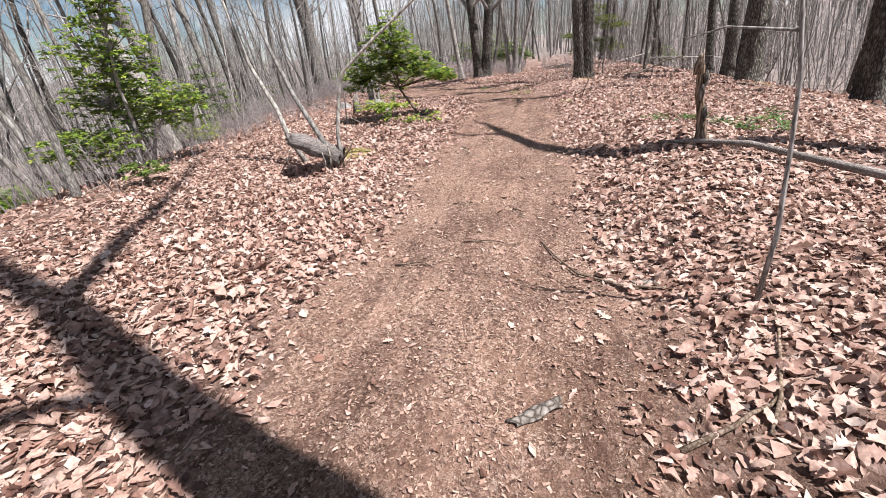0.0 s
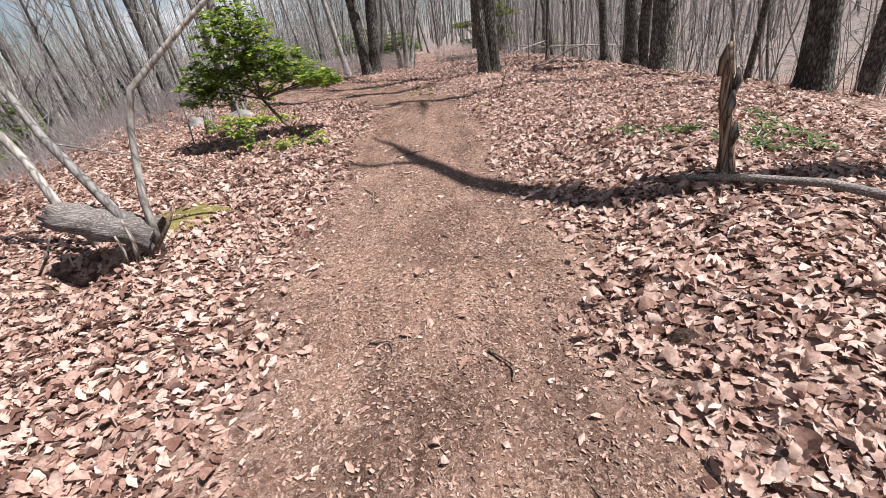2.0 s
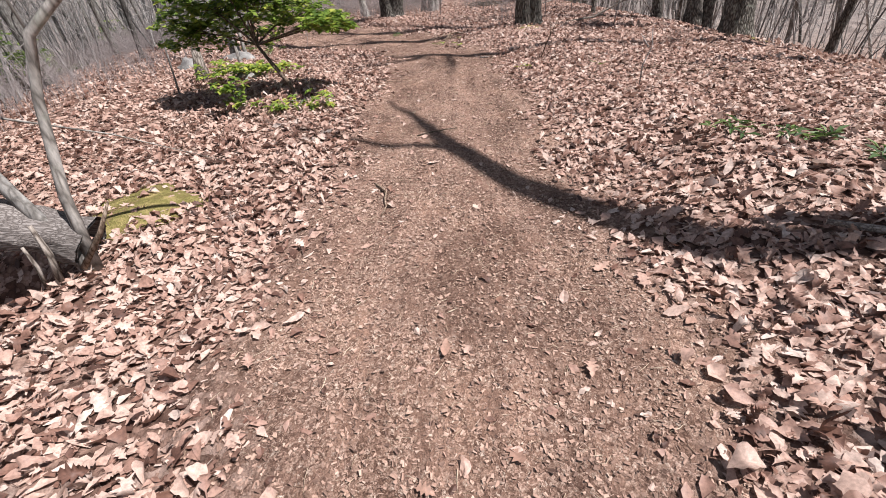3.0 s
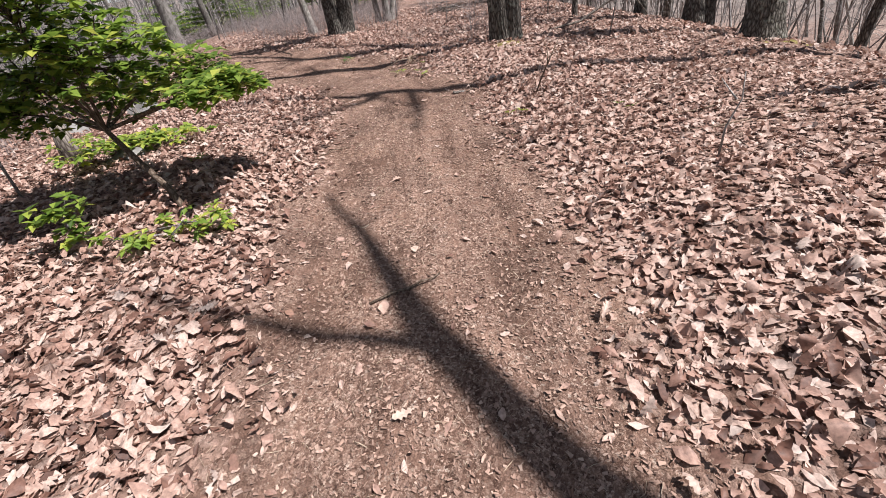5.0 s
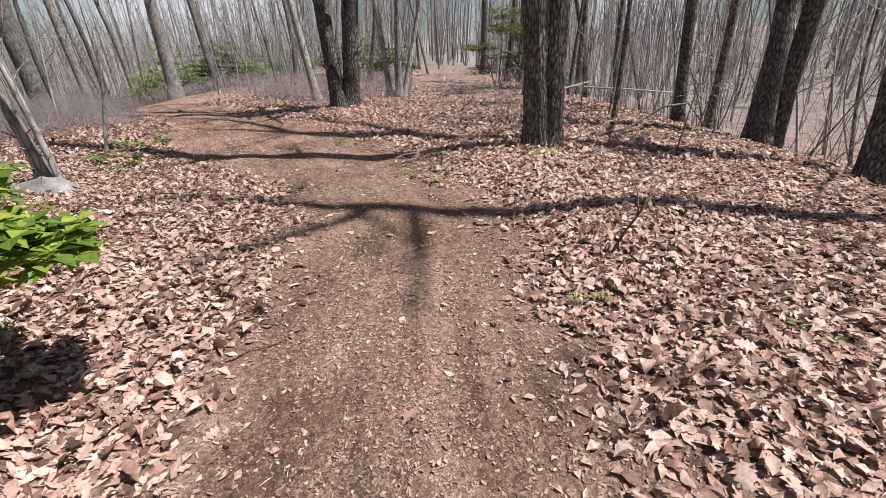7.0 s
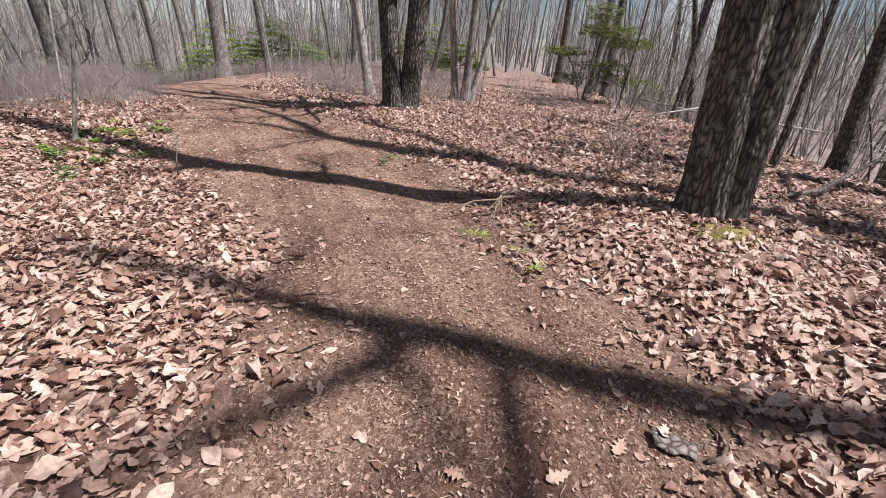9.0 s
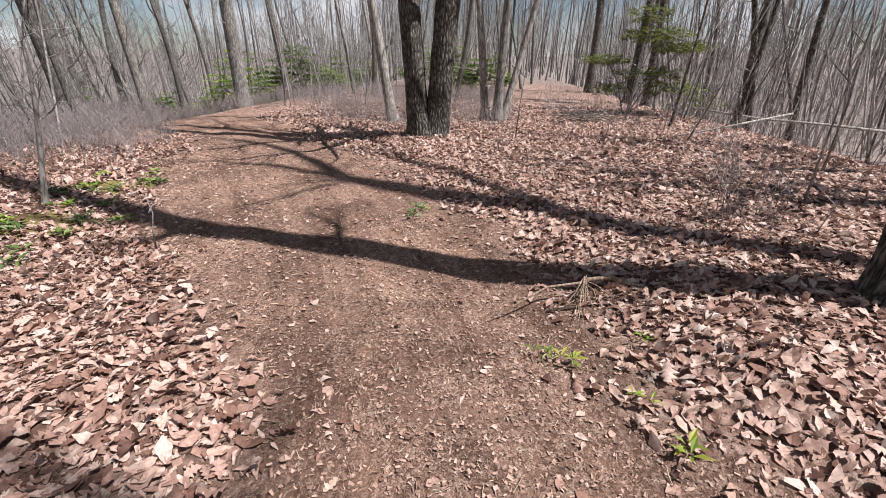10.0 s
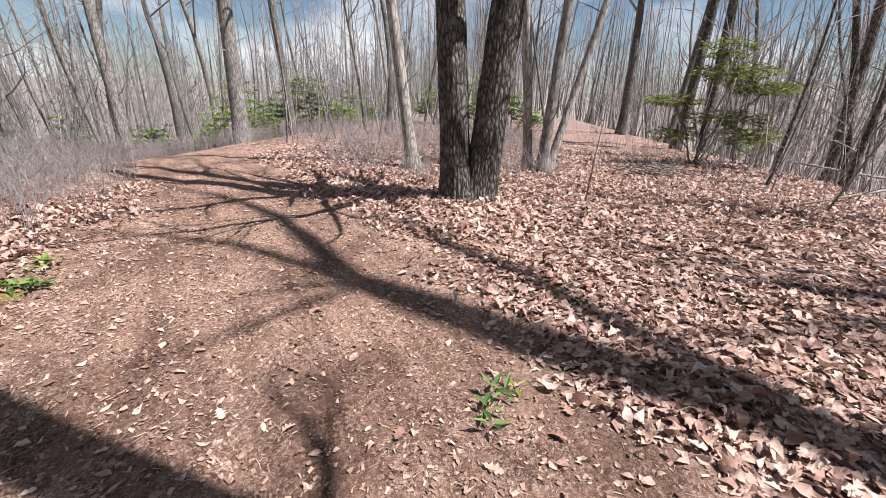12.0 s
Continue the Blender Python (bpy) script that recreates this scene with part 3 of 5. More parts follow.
def grow(soup, rng, pts, radii, count, first, ratio, levels, sides, spread_angle=0.9):
    """Side branches along a line, and their own branches in turn."""
    n = len(pts)
    for i in range(count):
        t = first + (1 - first) * (i + rng.uniform(0, 0.9)) / count
        k = min(int(t * (n - 1)), n - 2)
        fr = t * (n - 1) - k
        p = pts[k].lerp(pts[k + 1], fr)
        r = radii[k] * (1 - fr) + radii[k + 1] * fr
        axis = (pts[k + 1] - pts[k]).normalized()
        total = sum((pts[j + 1] - pts[j]).length for j in range(n - 1))
        side = axis.orthogonal().normalized()
        side.rotate(Matrix.Rotation(rng.uniform(0, 2 * math.pi), 3, axis))
        a = rng.uniform(0.6, 1.15) * spread_angle
        d = axis * math.cos(a) + side * math.sin(a)
        length = total * ratio * rng.uniform(0.6, 1.25) * (1.1 - 0.65 * t)
        m = 5 if levels > 1 else (4 if levels else 3)
        line = wander(rng, p, d, length, m, 0.3, 0.07)
        r0 = max(r * rng.uniform(0.35, 0.6), 0.004)
        rad = [r0 * (1 - 0.85 * j / (m - 1)) for j in range(m)]
        soup.tube(line, rad, sides, cap=False)
        if levels:
            grow(soup, rng, line, rad, 5 if levels > 1 else 4, 0.2, 0.5, levels - 1, max(sides - 1, 3))


def trunk_line(rng, height, lean, bend, n):
    pts = []
    ax, ay = rng.uniform(0, 6.3), rng.uniform(0, 6.3)
    for i in range(n):
        t = i / (n - 1)
        h = height * t
        pts.append(Vector((lean[0] * h + bend * height * (math.sin(4.2 * t + ax) - math.sin(ax)), lean[1] * h + bend * height * (math.sin(3.7 * t + ay) - math.sin(ay)), h)))
    return pts


def bare_tree(name, seed, height, r0, mat, label, limbs=14, first=0.4, lean=(0, 0), bend=0.012, sides=10, levels=2, group="bare woodland trees", flare=0.5, ratio=0.31):
    rng = random.Random(seed)
    root = tagged(empty(name, Matrix.Identity(4)), label, "tree", group)
    n = 14
    pts = trunk_line(rng, height, lean, bend, n)
    pts.insert(1, pts[0].lerp(pts[1], 0.12))
    pts.insert(2, pts[0].lerp(pts[2], 0.4))
    rad = []
    for p in pts:
        t = p.z / height
        rad.append(r0 * ((1 - t) ** 0.8 * 0.95 + 0.05) * (1 + flare * math.exp(-p.z / (r0 * 1.6))))
    pts[0] = pts[0] - Vector((0, 0, 0.25))
    s = Soup()
    s.tube(pts, rad, sides, wobble=0.05, rng=rng)
    part("trunk", s, mat, root)
    s = Soup()
    grow(s, rng, pts, rad, limbs, first, ratio, levels, 5)
    grow(s, rng, pts[2:8], [min(r * 0.5, 0.03) for r in rad[2:8]], 7, 0.1, 0.22, 0 if r0 < 0.05 else 1, 3, 1.2)
    tagged(part("crown", s, M_TWIG if mat is not M_PALE else M_PALE, root), kind="stuff")
    return root


def set_down(ob, x, y, turn=0.0, size=1.0, sink=0.0, tilt=(0, 0)):
    ob.matrix_basis = pose(x, y, gz(x, y) - sink, tilt[0], tilt[1], turn) @ Matrix.Scale(size, 4)
    return ob


def ridged_stem(soup, rng, pts, radii, sides, ridges, depth, flare_lobes=0):
    """A thick stem with furrowed bark and root flares: sides many, displaced by crooked upright ridges."""
    base = len(soup.v)
    ph = [rng.uniform(0, 6.3) for _ in range(6)]
    for i, p in enumerate(pts):
        p = Vector(p)
        h = p.z
        for k in range(sides):
            a = 2 * math.pi * k / sides
            wig = a + 0.10 * math.sin(2.3 * h + ph[0]) + 0.05 * math.sin(7.1 * h + ph[1] + 2 * a)
            rg = abs(math.sin(wig * ridges * 0.5 + 0.9 * math.sin(3.1 * h + ph[2] + 3 * a)))
            brk = 0.6 + 0.4 * math.sin(9 * h + 5 * math.sin(a * 4 + ph[3]))
            r = radii[i] * (1 + depth * (rg - 0.5) * brk + 0.03 * math.sin(3 * a + ph[4] + h))
            if flare_lobes:
                r += radii[-1] * 0.75 * math.exp(-max(h, 0) / 0.22) * (0.35 + 0.65 * max(0, math.sin(a * flare_lobes * 0.5 + ph[5])) ** 2)
            soup.v.append((p.x + r * math.cos(a), p.y + r * math.sin(a), p.z))
    for i in range(len(pts) - 1):
        for k in range(sides):
            k2 = (k + 1) % sides
            soup.f.append((base + i * sides + k, base + i * sides + k2, base + (i + 1) * sides + k2, base + (i + 1) * sides + k))


def big_tree(name, x, y, seed, label, stems, limbs=12, first=0.45, ratio=0.26, sides=72, ridges=26, depth=0.17, flare=5, mat=None, levels=2, taper=0.9, boughs=()):
    """A thick furrowed tree. stems: foot offset, radius, height, lean in x and y per metre, and sway; boughs: lines of (dx, dy, height, radius)."""
    rng = random.Random(seed)
    root = tagged(empty(name, pose(x, y, gz(x, y))), label, "tree")
    for fx, fy, r0, height, lx, ly, sway in stems:
        hs = [-0.3, 0.0, 0.06, 0.13, 0.22, 0.34, 0.5] + [0.5 + 0.16 * i for i in range(1, 26)]
        hs = [h for h in hs if h < height]
        hs += [hs[-1] + max(height - hs[-1], 0.3) * (i / 9) for i in range(1, 10)]
        pts = [Vector((fx + lx * h + sway * math.sin(h * 0.55), fy + ly * h + sway * math.sin(h * 0.43 + 1) - sway * math.sin(1), h)) for h in hs]
        rad = [r0 * ((1 - taper * min(max(h, 0) / height, 1)) ** 0.65) for h in hs]
        rad[-1] = max(rad[-1], 0.03)
        s = Soup()
        ridged_stem(s, rng, pts, rad, sides, ridges, depth, 0)
        if flare:
            ph = rng.uniform(0, 6.3)
            for i, h in enumerate(hs):
                e = 0.55 * math.exp(-max(h, 0) / 0.26)
                for k in range(sides):
                    a = 2 * math.pi * k / sides
                    g = r0 * e * (0.35 + 0.65 * max(0.0, math.sin(a * flare * 0.5 + ph)) ** 2)
                    q = s.v[i * sides + k]
                    s.v[i * sides + k] = (q[0] + g * math.cos(a), q[1] + g * math.sin(a), q[2])
        part("trunk", s, mat or M_OAK, root)
        s = Soup()
        grow(s, rng, pts, rad, limbs, first, ratio, levels, 6)
        for bough in boughs:
            bp, br = [Vector(p[:3]) for p in bough], [p[3] for p in bough]
            b = Soup()
            b.tube(bp, br, 10, wobble=0.08, rng=rng)
            part("bough", b, mat or M_OAK, root)
            grow(s, rng, bp, br, 2, 0.5, 0.3, 0, 5)
        tagged(part("crown", s, M_TWIG, root), kind="stuff")
    return root


def crooked_tree(x, y, trunk, limbs, label, seed):
    """A bare tree with a trunk line of (dx, dy, height, radius) and chosen limbs of the same kind."""
    rng = random.Random(seed)
    root = tagged(empty("bare_oak", pose(x, y, gz(x, y))), label, "tree")
    s = Soup()
    pts, rad = [Vector(p[:3]) for p in trunk], [p[3] for p in trunk]
    s.tube(pts, rad, 16, wobble=0.06, rng=rng)
    part("trunk", s, M_OAK, root)
    for limb in limbs:
        s = Soup()
        lp, lr = [Vector(p[:3]) for p in limb], [p[3] for p in limb]
        s.tube(lp, lr, 9, wobble=0.08, rng=rng)
        part("limb", s, M_OAK, root)
    s = Soup()
    for line, r in [(pts[-3:], rad[-3:])] + [([Vector(p[:3]) for p in q], [p[3] for p in q]) for q in limbs]:
        grow(s, rng, line, r, 4, 0.5, 0.4, 1, 5)
    tagged(part("crown", s, M_TWIG, root), kind="stuff")


big_tree("forked_oak", -1.55, 15.0, 3, "forked dark oak with furrowed bark beside the trail bend",
         [(-0.14, -0.03, 0.185, 17, -0.075, -0.01, 0.015), (0.15, 0.04, 0.205, 18, 0.085, 0.0, 0.015)], limbs=12, first=0.42, ridges=22)
big_tree("twin_oak", 2.1, 9.4, 4, "thick twin-stemmed oak with furrowed bark and mossy foot",
         [(-0.05, 0.03, 0.195, 19, -0.09, 0.018, 0.015), (0.10, 0.0, 0.165, 17, -0.035, 0.012, 0.015)], limbs=4, first=0.8, ridges=24)
big_tree("leaning_oak", 6.0, 8.0, 5, "massive dark oak with a gnarled flaring foot", [(0, 0, 0.25, 16.7, 0.02, 0.15, 0.03)], limbs=3, first=0.75, ratio=0.15, taper=0.55,
         boughs=[[(0.33, 2.5, 16.4, 0.15), (-0.03, 3.73, 18.3, 0.11), (-0.35, 4.37, 20.5, 0.07), (-0.64, 4.5, 23, 0.03)],
                 [(0.3, 2.45, 16.2, 0.10), (-0.33, 2.81, 18, 0.065), (-0.8, 2.53, 20, 0.03)],
                 [(0.3, 2.45, 15.9, 0.06), (0.38, 1.54, 17, 0.045), (0.73, 0.74, 18.5, 0.02)],
                 [(0.22, 1.65, 11, 0.11), (-0.05, 2.7, 12.4, 0.09), (-0.2, 3.5, 13.7, 0.075), (-0.22, 3.9, 15, 0.055), (-0.17, 4.3, 16.5, 0.02)]])
big_tree("dead_oak", 6.2, 3.97, 6, "thick dark dead oak trunk broken off high up", [(0, 0, 0.22, 4.2, -0.10, 0.04, 0.03)], limbs=2, first=0.8, ratio=0.1, levels=0)
crooked_tree(3.1, -5.0, [(0, 0, -0.3, 0.36), (0, 0, 0.3, 0.26), (0.05, 0.05, 4, 0.22), (-0.1, 0.4, 7.5, 0.19), (-0.15, 0.8, 10.8, 0.15), (-0.5, 1.1, 13.5, 0.10), (-0.9, 1.4, 17, 0.03)],
             [[(-0.15, 0.8, 10.6, 0.12), (-0.2, 1.9, 11.9, 0.09), (-0.3, 3.7, 13.7, 0.05), (-0.5, 4.9, 15, 0.02)], [(-0.12, 0.35, 8.5, 0.08), (-0.8, -0.6, 10, 0.05), (-1.6, -1.2, 11.5, 0.02)]],
             "thick bare oak beside the start of the trail", 71)
crooked_tree(5.75, -0.55, [(0, 0, -0.3, 0.26), (0, 0, 0.3, 0.2), (0, 0.02, 4, 0.17), (0, 0.05, 8.1, 0.14), (-0.35, 1.2, 9.4, 0.12), (-0.45, 1.75, 9.9, 0.10), (-0.55, 2.7, 10.4, 0.05), (-0.6, 3.4, 11, 0.02)],
             [[(-0.4, 1.6, 9.7, 0.06), (-0.6, 1.8, 11.2, 0.045), (-0.8, 2.0, 12.9, 0.02)]], "crooked bare oak on the bank's edge", 72)
crooked_tree(8.6, 5.38, [(0, 0, -0.3, 0.22), (0, 0, 0.3, 0.18), (0, 0.02, 5, 0.165), (0.05, 0.1, 11, 0.15), (-0.1, 0.1, 17, 0.125), (-0.4, 0.1, 21.5, 0.05)],
             [[(0.0, 0.1, 17.2, 0.09), (-0.25, -0.6, 17.8, 0.07), (-0.6, -1.4, 18.8, 0.03)], [(0.0, 0.1, 16.5, 0.08), (0.3, -0.9, 16.9, 0.06), (0.5, -2.0, 17.4, 0.03)]],
             "bare oak on the slope below the bank", 73)
for i, (x, y, r, h, lx, ly) in enumerate([(6.55, 10.7, 0.17, 14, 0.02, 0.05), (6.95, 10.9, 0.16, 15, 0.06, 0.02), (7.6, 12.2, 0.14, 14, 0.03, 0.0),
                                          (4.85, 25.0, 0.16, 15, 0.03, 0), (5.3, 24.2, 0.15, 15, 0.03, 0), (4.7, 31.5, 0.2, 17, 0.02, 0),
                                          (-10.2, 23.5, 0.26, 18, -0.02, 0), (-9.0, 25.0, 0.15, 17, -0.02, 0), (-11.4, 20.0, 0.15, 15, -0.03, 0),
                                          (-9.8, 16.0, 0.26, 17, -0.06, 0), (7.4, 14.6, 0.15, 15, -0.05, 0.03), (8.0, 14.2, 0.11, 14, -0.03, 0.0), (6.8, 20.7, 0.12, 15, -0.05, 0), (8.2, 20.4, 0.10, 14, -0.02, 0),
                                          (5.7, 18.6, 0.06, 10, 0.02, 0.02), (4.45, 12.2, 0.055, 8, 0.0, 0.03), (3.9, 18.0, 0.035, 6, 0.04, 0)]):
    t = bare_tree("bare_tree", 40 + i, h, r, M_PALE if i == 6 else (M_OAK if i < 6 or i > 9 else M_BARK), "tall bare gray-barked hardwood tree", limbs=12, first=0.38, lean=(lx, ly), sides=14)
    set_down(t, x, y)

# thick gray trees on the left slope, leaning out over the hollow
for i, (x, y, r, h, lx, ly) in enumerate([(-8.2, 4.3, 0.15, 15, -0.14, 0), (-11.5, 8.5, 0.23, 17, -0.10, 0), (-12.9, 12.4, 0.15, 16, -0.07, 0), (-9.6, 9.6, 0.13, 15, -0.09, 0.02), (-10.5, 5.6, 0.10, 14, -0.12, 0)]):
    t = bare_tree("bare_tree", 80 + i, h, r, M_PALE if i == 0 else M_BARK, "thick gray-barked tree leaning out from the slope", limbs=12, first=0.3, lean=(lx, ly), bend=0.02, sides=14)
    set_down(t, x, y)

# pale slim trees on the ridge
for i, (x, y, r, h, lx, ly) in enumerate([(-0.55, 18.5, 0.10, 11, -0.03, 0), (-0.25, 18.4, 0.115, 13, 0.12, 0), (-0.1, 18.7, 0.09, 12, 0.16, 0.03), (-2.95, 18.2, 0.125, 13, -0.05, 0),
                                          (-4.45, 8.9, 0.05, 6, -0.03, 0.03), (-4.6, 9.0, 0.07, 7, 0.0, 0.04), (-4.3, 8.85, 0.04, 6, -0.07, 0.02),
                                          (-4.1, 8.0, 0.03, 5, -0.12, 0.03), (-5.0, 10.8, 0.03, 2.0, 0.2, 0)]):
    t = bare_tree("pale_tree", 60 + i, h, r, M_PALE, "slim pale-barked bare tree", limbs=9, first=0.4, lean=(lx, ly), bend=0.02, sides=10, levels=1, group="pale slim trees", flare=0.9)
    set_down(t, x, y)

# the wood on both sides: a few grown trees, set down again and again
WOOD = []
for i, (h, r, mat, first, levels, limbs) in enumerate([(17, 0.12, M_BARK, 0.36, 2, 13), (15, 0.085, M_BARK, 0.35, 2, 12), (18, 0.15, M_BARK, 0.36, 2, 12), (12, 0.055, M_BARK, 0.28, 1, 14),
                                                       (14, 0.07, M_PALE, 0.33, 1, 14), (9, 0.032, M_TWIG, 0.22, 1, 14), (16, 0.10, M_OAK, 0.35, 2, 12), (7, 0.022, M_TWIG, 0.18, 1, 12)]):
    t = bare_tree("bare_tree", 100 + i, h, r, mat, "bare gray-barked woodland tree on the slope", limbs=limbs, first=first, bend=0.045, levels=levels,
                  sides=9 if r > 0.1 else 7)
    WOOD.append(t)
rng = random.Random(5)
spots = []


def free(x, y, gap):
    if abs(float(trail_off(x, min(y, 22)))) < 2.2 and y < 30:
        return False
    if -5.5 < x < 8.6 and -8 < y < 16.5:
        return False
    if -7.5 < x < -5 and -8 < y < 14:
        return rng.random() < 0.12
    if -7 < x < 4.6 and y < 26:
        return False
    if 0.5 < x - 0.06 * (y - 20) < 4.0 and y < 45:
        return False
    return all((x - a) ** 2 + (y - b) ** 2 > gap * gap for a, b in spots)


placed = 0
while placed < 205:
    if placed < 68:
        x, y = rng.uniform(8.6, 26), rng.uniform(-4, 34)
    elif placed < 170:
        x, y = rng.uniform(-26, -5.5), rng.uniform(-4, 36)
    else:
        x, y = rng.uniform(-14, 14), rng.uniform(17, 40)
    if not free(x, y, 1.0):
        continue
    spots.append((x, y))
    v = WOOD[placed] if placed < len(WOOD) else None
    src = WOOD[rng.choice([0, 1, 1, 3, 3, 3, 4, 5, 5, 6, 7, 7] if x > 0 else [0, 1, 1, 2, 3, 4, 4, 4, 5, 6, 7])]
    s = rng.uniform(0.8, 1.12)
    # the slope's trees reach in towards the light over the trail
    m = pose(x, y, gz(x, y), rng.gauss(-4 if x > 0 else 0, 3), rng.gauss(-6 if x > 0 else -1, 3), 0) @ pose(0, 0, 0, 0, 0, rng.uniform(0, 360)) @ Matrix.Scale(s, 4)
    if v is not None:
        v.matrix_basis = m
    else:
        copy_thing(src, m)
    placed += 1


def far_woods(name, seed, n, pick, label):
    """Many thin far trunks with upswept twigs, in one mesh."""
    r = random.Random(seed)
    s = Soup()
    for _ in range(n):
        x, y = pick(r)
        z = gz(x, y)
        h, rad = r.uniform(8, 17), 0.025 + 0.085 * r.random() ** 2
        lx, ly = r.gauss(-0.1 if x > 10 else 0, 0.05), r.gauss(0, 0.05)
        wx, wy = r.gauss(0, 0.4), r.gauss(0, 0.4)
        line = [Vector((x + lx * h * t + wx * math.sin(4 * t), y + ly * h * t + wy * math.sin(4 * t), z + h * t)) for t in (-0.02, 0.3, 0.65, 1.0)]
        s.tube(line, [rad * 1.2, rad * 0.85, rad * 0.5, 0.02], 5, cap=False)
        for _ in range(17):
            t = r.uniform(0.08, 0.95)
            p = Vector((x + lx * h * t + wx * math.sin(4 * t), y + ly * h * t + wy * math.sin(4 * t), z + h * t))
            a = r.uniform(0, 6.3)
            ln = r.uniform(0.7, 3.0) * (1.15 - t)
            q = p + Vector((math.cos(a), math.sin(a), r.uniform(0.5, 1.3))) * ln
            w = rad * (1 - t) * 0.35 + 0.012
            k = p.lerp(q, 0.5) + Vector((r.uniform(-0.12, 0.12), r.uniform(-0.12, 0.12), r.uniform(-0.15, 0.05))) * ln
            s.tube([p, k, q], [w * 0.7, w * 0.45, 0.004], 3, cap=False)
            for _ in range(2):
                a2 = a + r.uniform(-1.2, 1.2)
                p2 = p.lerp(q, r.uniform(0.3, 0.9))
                q2 = p2 + Vector((math.cos(a2), math.sin(a2), r.uniform(0.3, 1.4))) * ln * 0.5
                s.tube([p2, q2], [0.009, 0.003], 3, cap=False)
    return tagged(new(name, s.mesh(name, M_TWIG)), label, "woodland", kind="stuff")


far_woods("far_woods", 21, 400, lambda r: (r.uniform(24, 75), r.uniform(-12, 75)), "dense bare gray woods on the far slope")
far_woods("far_woods", 22, 480, lambda r: (-r.uniform(24, 90), r.uniform(-12, 85)), "dense bare gray woods across the hollow")
far_woods("far_woods", 23, 380, lambda r: (r.uniform(-28, 28), r.uniform(40, 95)), "dense bare gray woods along the ridge")
def distant_woods(name, seed, n, label):
    """Bare trees on the far hillsides, a few strokes each, in one mesh."""
    r = random.Random(seed)
    s = Soup()
    while n:
        a, d = r.uniform(-0.35, 3.5), 60 + 110 * r.random()
        x, y = d * math.cos(a), d * math.sin(a)
        z, h = gz(x, y), r.uniform(11, 19)
        lx = r.gauss(0, 0.06)
        rad = r.uniform(0.06, 0.2)
        s.tube([Vector((x, y, z - 0.5)), Vector((x + lx * h * 0.5, y, z + h * 0.5)), Vector((x + lx * h, y, z + h))], [rad, rad * 0.7, 0.03], 3, cap=False)
        for _ in range(7):
            t = r.uniform(0.2, 0.9)
            p = Vector((x + lx * h * t, y, z + h * t))
            b = r.uniform(0, 6.3)
            q = p + Vector((math.cos(b), math.sin(b), r.uniform(0.5, 1.4))) * r.uniform(1, 3.6) * (1.2 - t)
            s.tube([p, q], [0.05, 0.015], 3, cap=False)
        n -= 1
    return tagged(new(name, s.mesh(name, M_TWIG)), label, "woodland", kind="stuff")


distant_woods("distant_woods", 28, 1900, "bare gray woods covering the distant hillsides")
far_woods("far_woods", 24, 60, lambda r: (r.uniform(-50, 50), -r.uniform(14, 45)), "bare gray woods behind the trail")


def thicket(name, seed, n, pick, label):
    """Thin crooked understorey stems with side twigs, in one mesh."""
    r = random.Random(seed)
    s = Soup()
    for _ in range(n):
        x, y = pick(r)
        if y < 26 and abs(float(trail_off(x, min(y, 22)))) < 2.4:
            continue
        h = r.uniform(1.5, 5.5)
        line = wander(r, (x, y, gz(x, y) - 0.05), (r.gauss(0, 0.16), r.gauss(0, 0.16), 1), h, 6, 0.13, 0.04)
        r0 = 0.005 + 0.004 * h
        rad = [r0 * (1 - 0.8 * j / 5) for j in range(6)]
        s.tube(line, rad, 4, cap=False)
        for _ in range(7):
            k = r.randint(1, 4)
            p = line[k].lerp(line[k + 1], r.random())
            q = wander(r, p, (r.gauss(0, 1), r.gauss(0, 1), r.uniform(0.1, 1)), r.uniform(0.3, 1.2), 3, 0.3)
            s.tube(q, [rad[k] * 0.5, rad[k] * 0.35, 0.002], 3, cap=False)
    return tagged(new(name, s.mesh(name, M_TWIG)), label, "thicket", kind="stuff")


thicket("thicket", 25, 330, lambda r: (7.5 + 16 * r.random() ** 1.2, r.uniform(-2, 34)), "thin bare understorey saplings on the slope")
thicket("thicket", 26, 420, lambda r: (-7.5 - 16 * r.random() ** 1.2, r.uniform(-2, 36)), "thin bare gray understorey saplings beyond the crest")
thicket("thicket", 27, 150, lambda r: (r.choice([r.uniform(-9, -1.5), r.uniform(4.6, 9)]), r.uniform(19, 38)), "thin bare saplings along the ridge")


# ---- evergreen shrubs ----
def spray(soup, rng, p, n, size, droop=0.2, wide=0.27):
    """A whorl of long leaves at p."""
    a0 = rng.uniform(0, 6.3)
    for i in range(n):
        a = a0 + 6.283 * i / n + rng.uniform(-0.3, 0.3)
        ln = size * rng.uniform(0.7, 1.2)
        up = rng.uniform(-droop - 0.35, 0.65 - droop)
        d = Vector((math.cos(a), math.sin(a), up)).normalized()
        sd = Vector((-math.sin(a), math.cos(a), rng.uniform(-0.4, 0.4))).normalized() * ln * wide
        nz = Vector((0, 0, ln * 0.08))
        b = len(soup.v)
        for q in (p + d * ln * 0.06, p + d * ln * 0.45 + sd + nz, p + d * ln * 0.5 - nz * 0.3, p + d * ln * 0.45 - sd + nz, p + d * ln - nz):
            soup.v.append(tuple(q))
        soup.f += [(b, b + 2, b + 1), (b, b + 3, b + 2), (b + 1, b + 2, b + 4), (b + 2, b + 3, b + 4)]


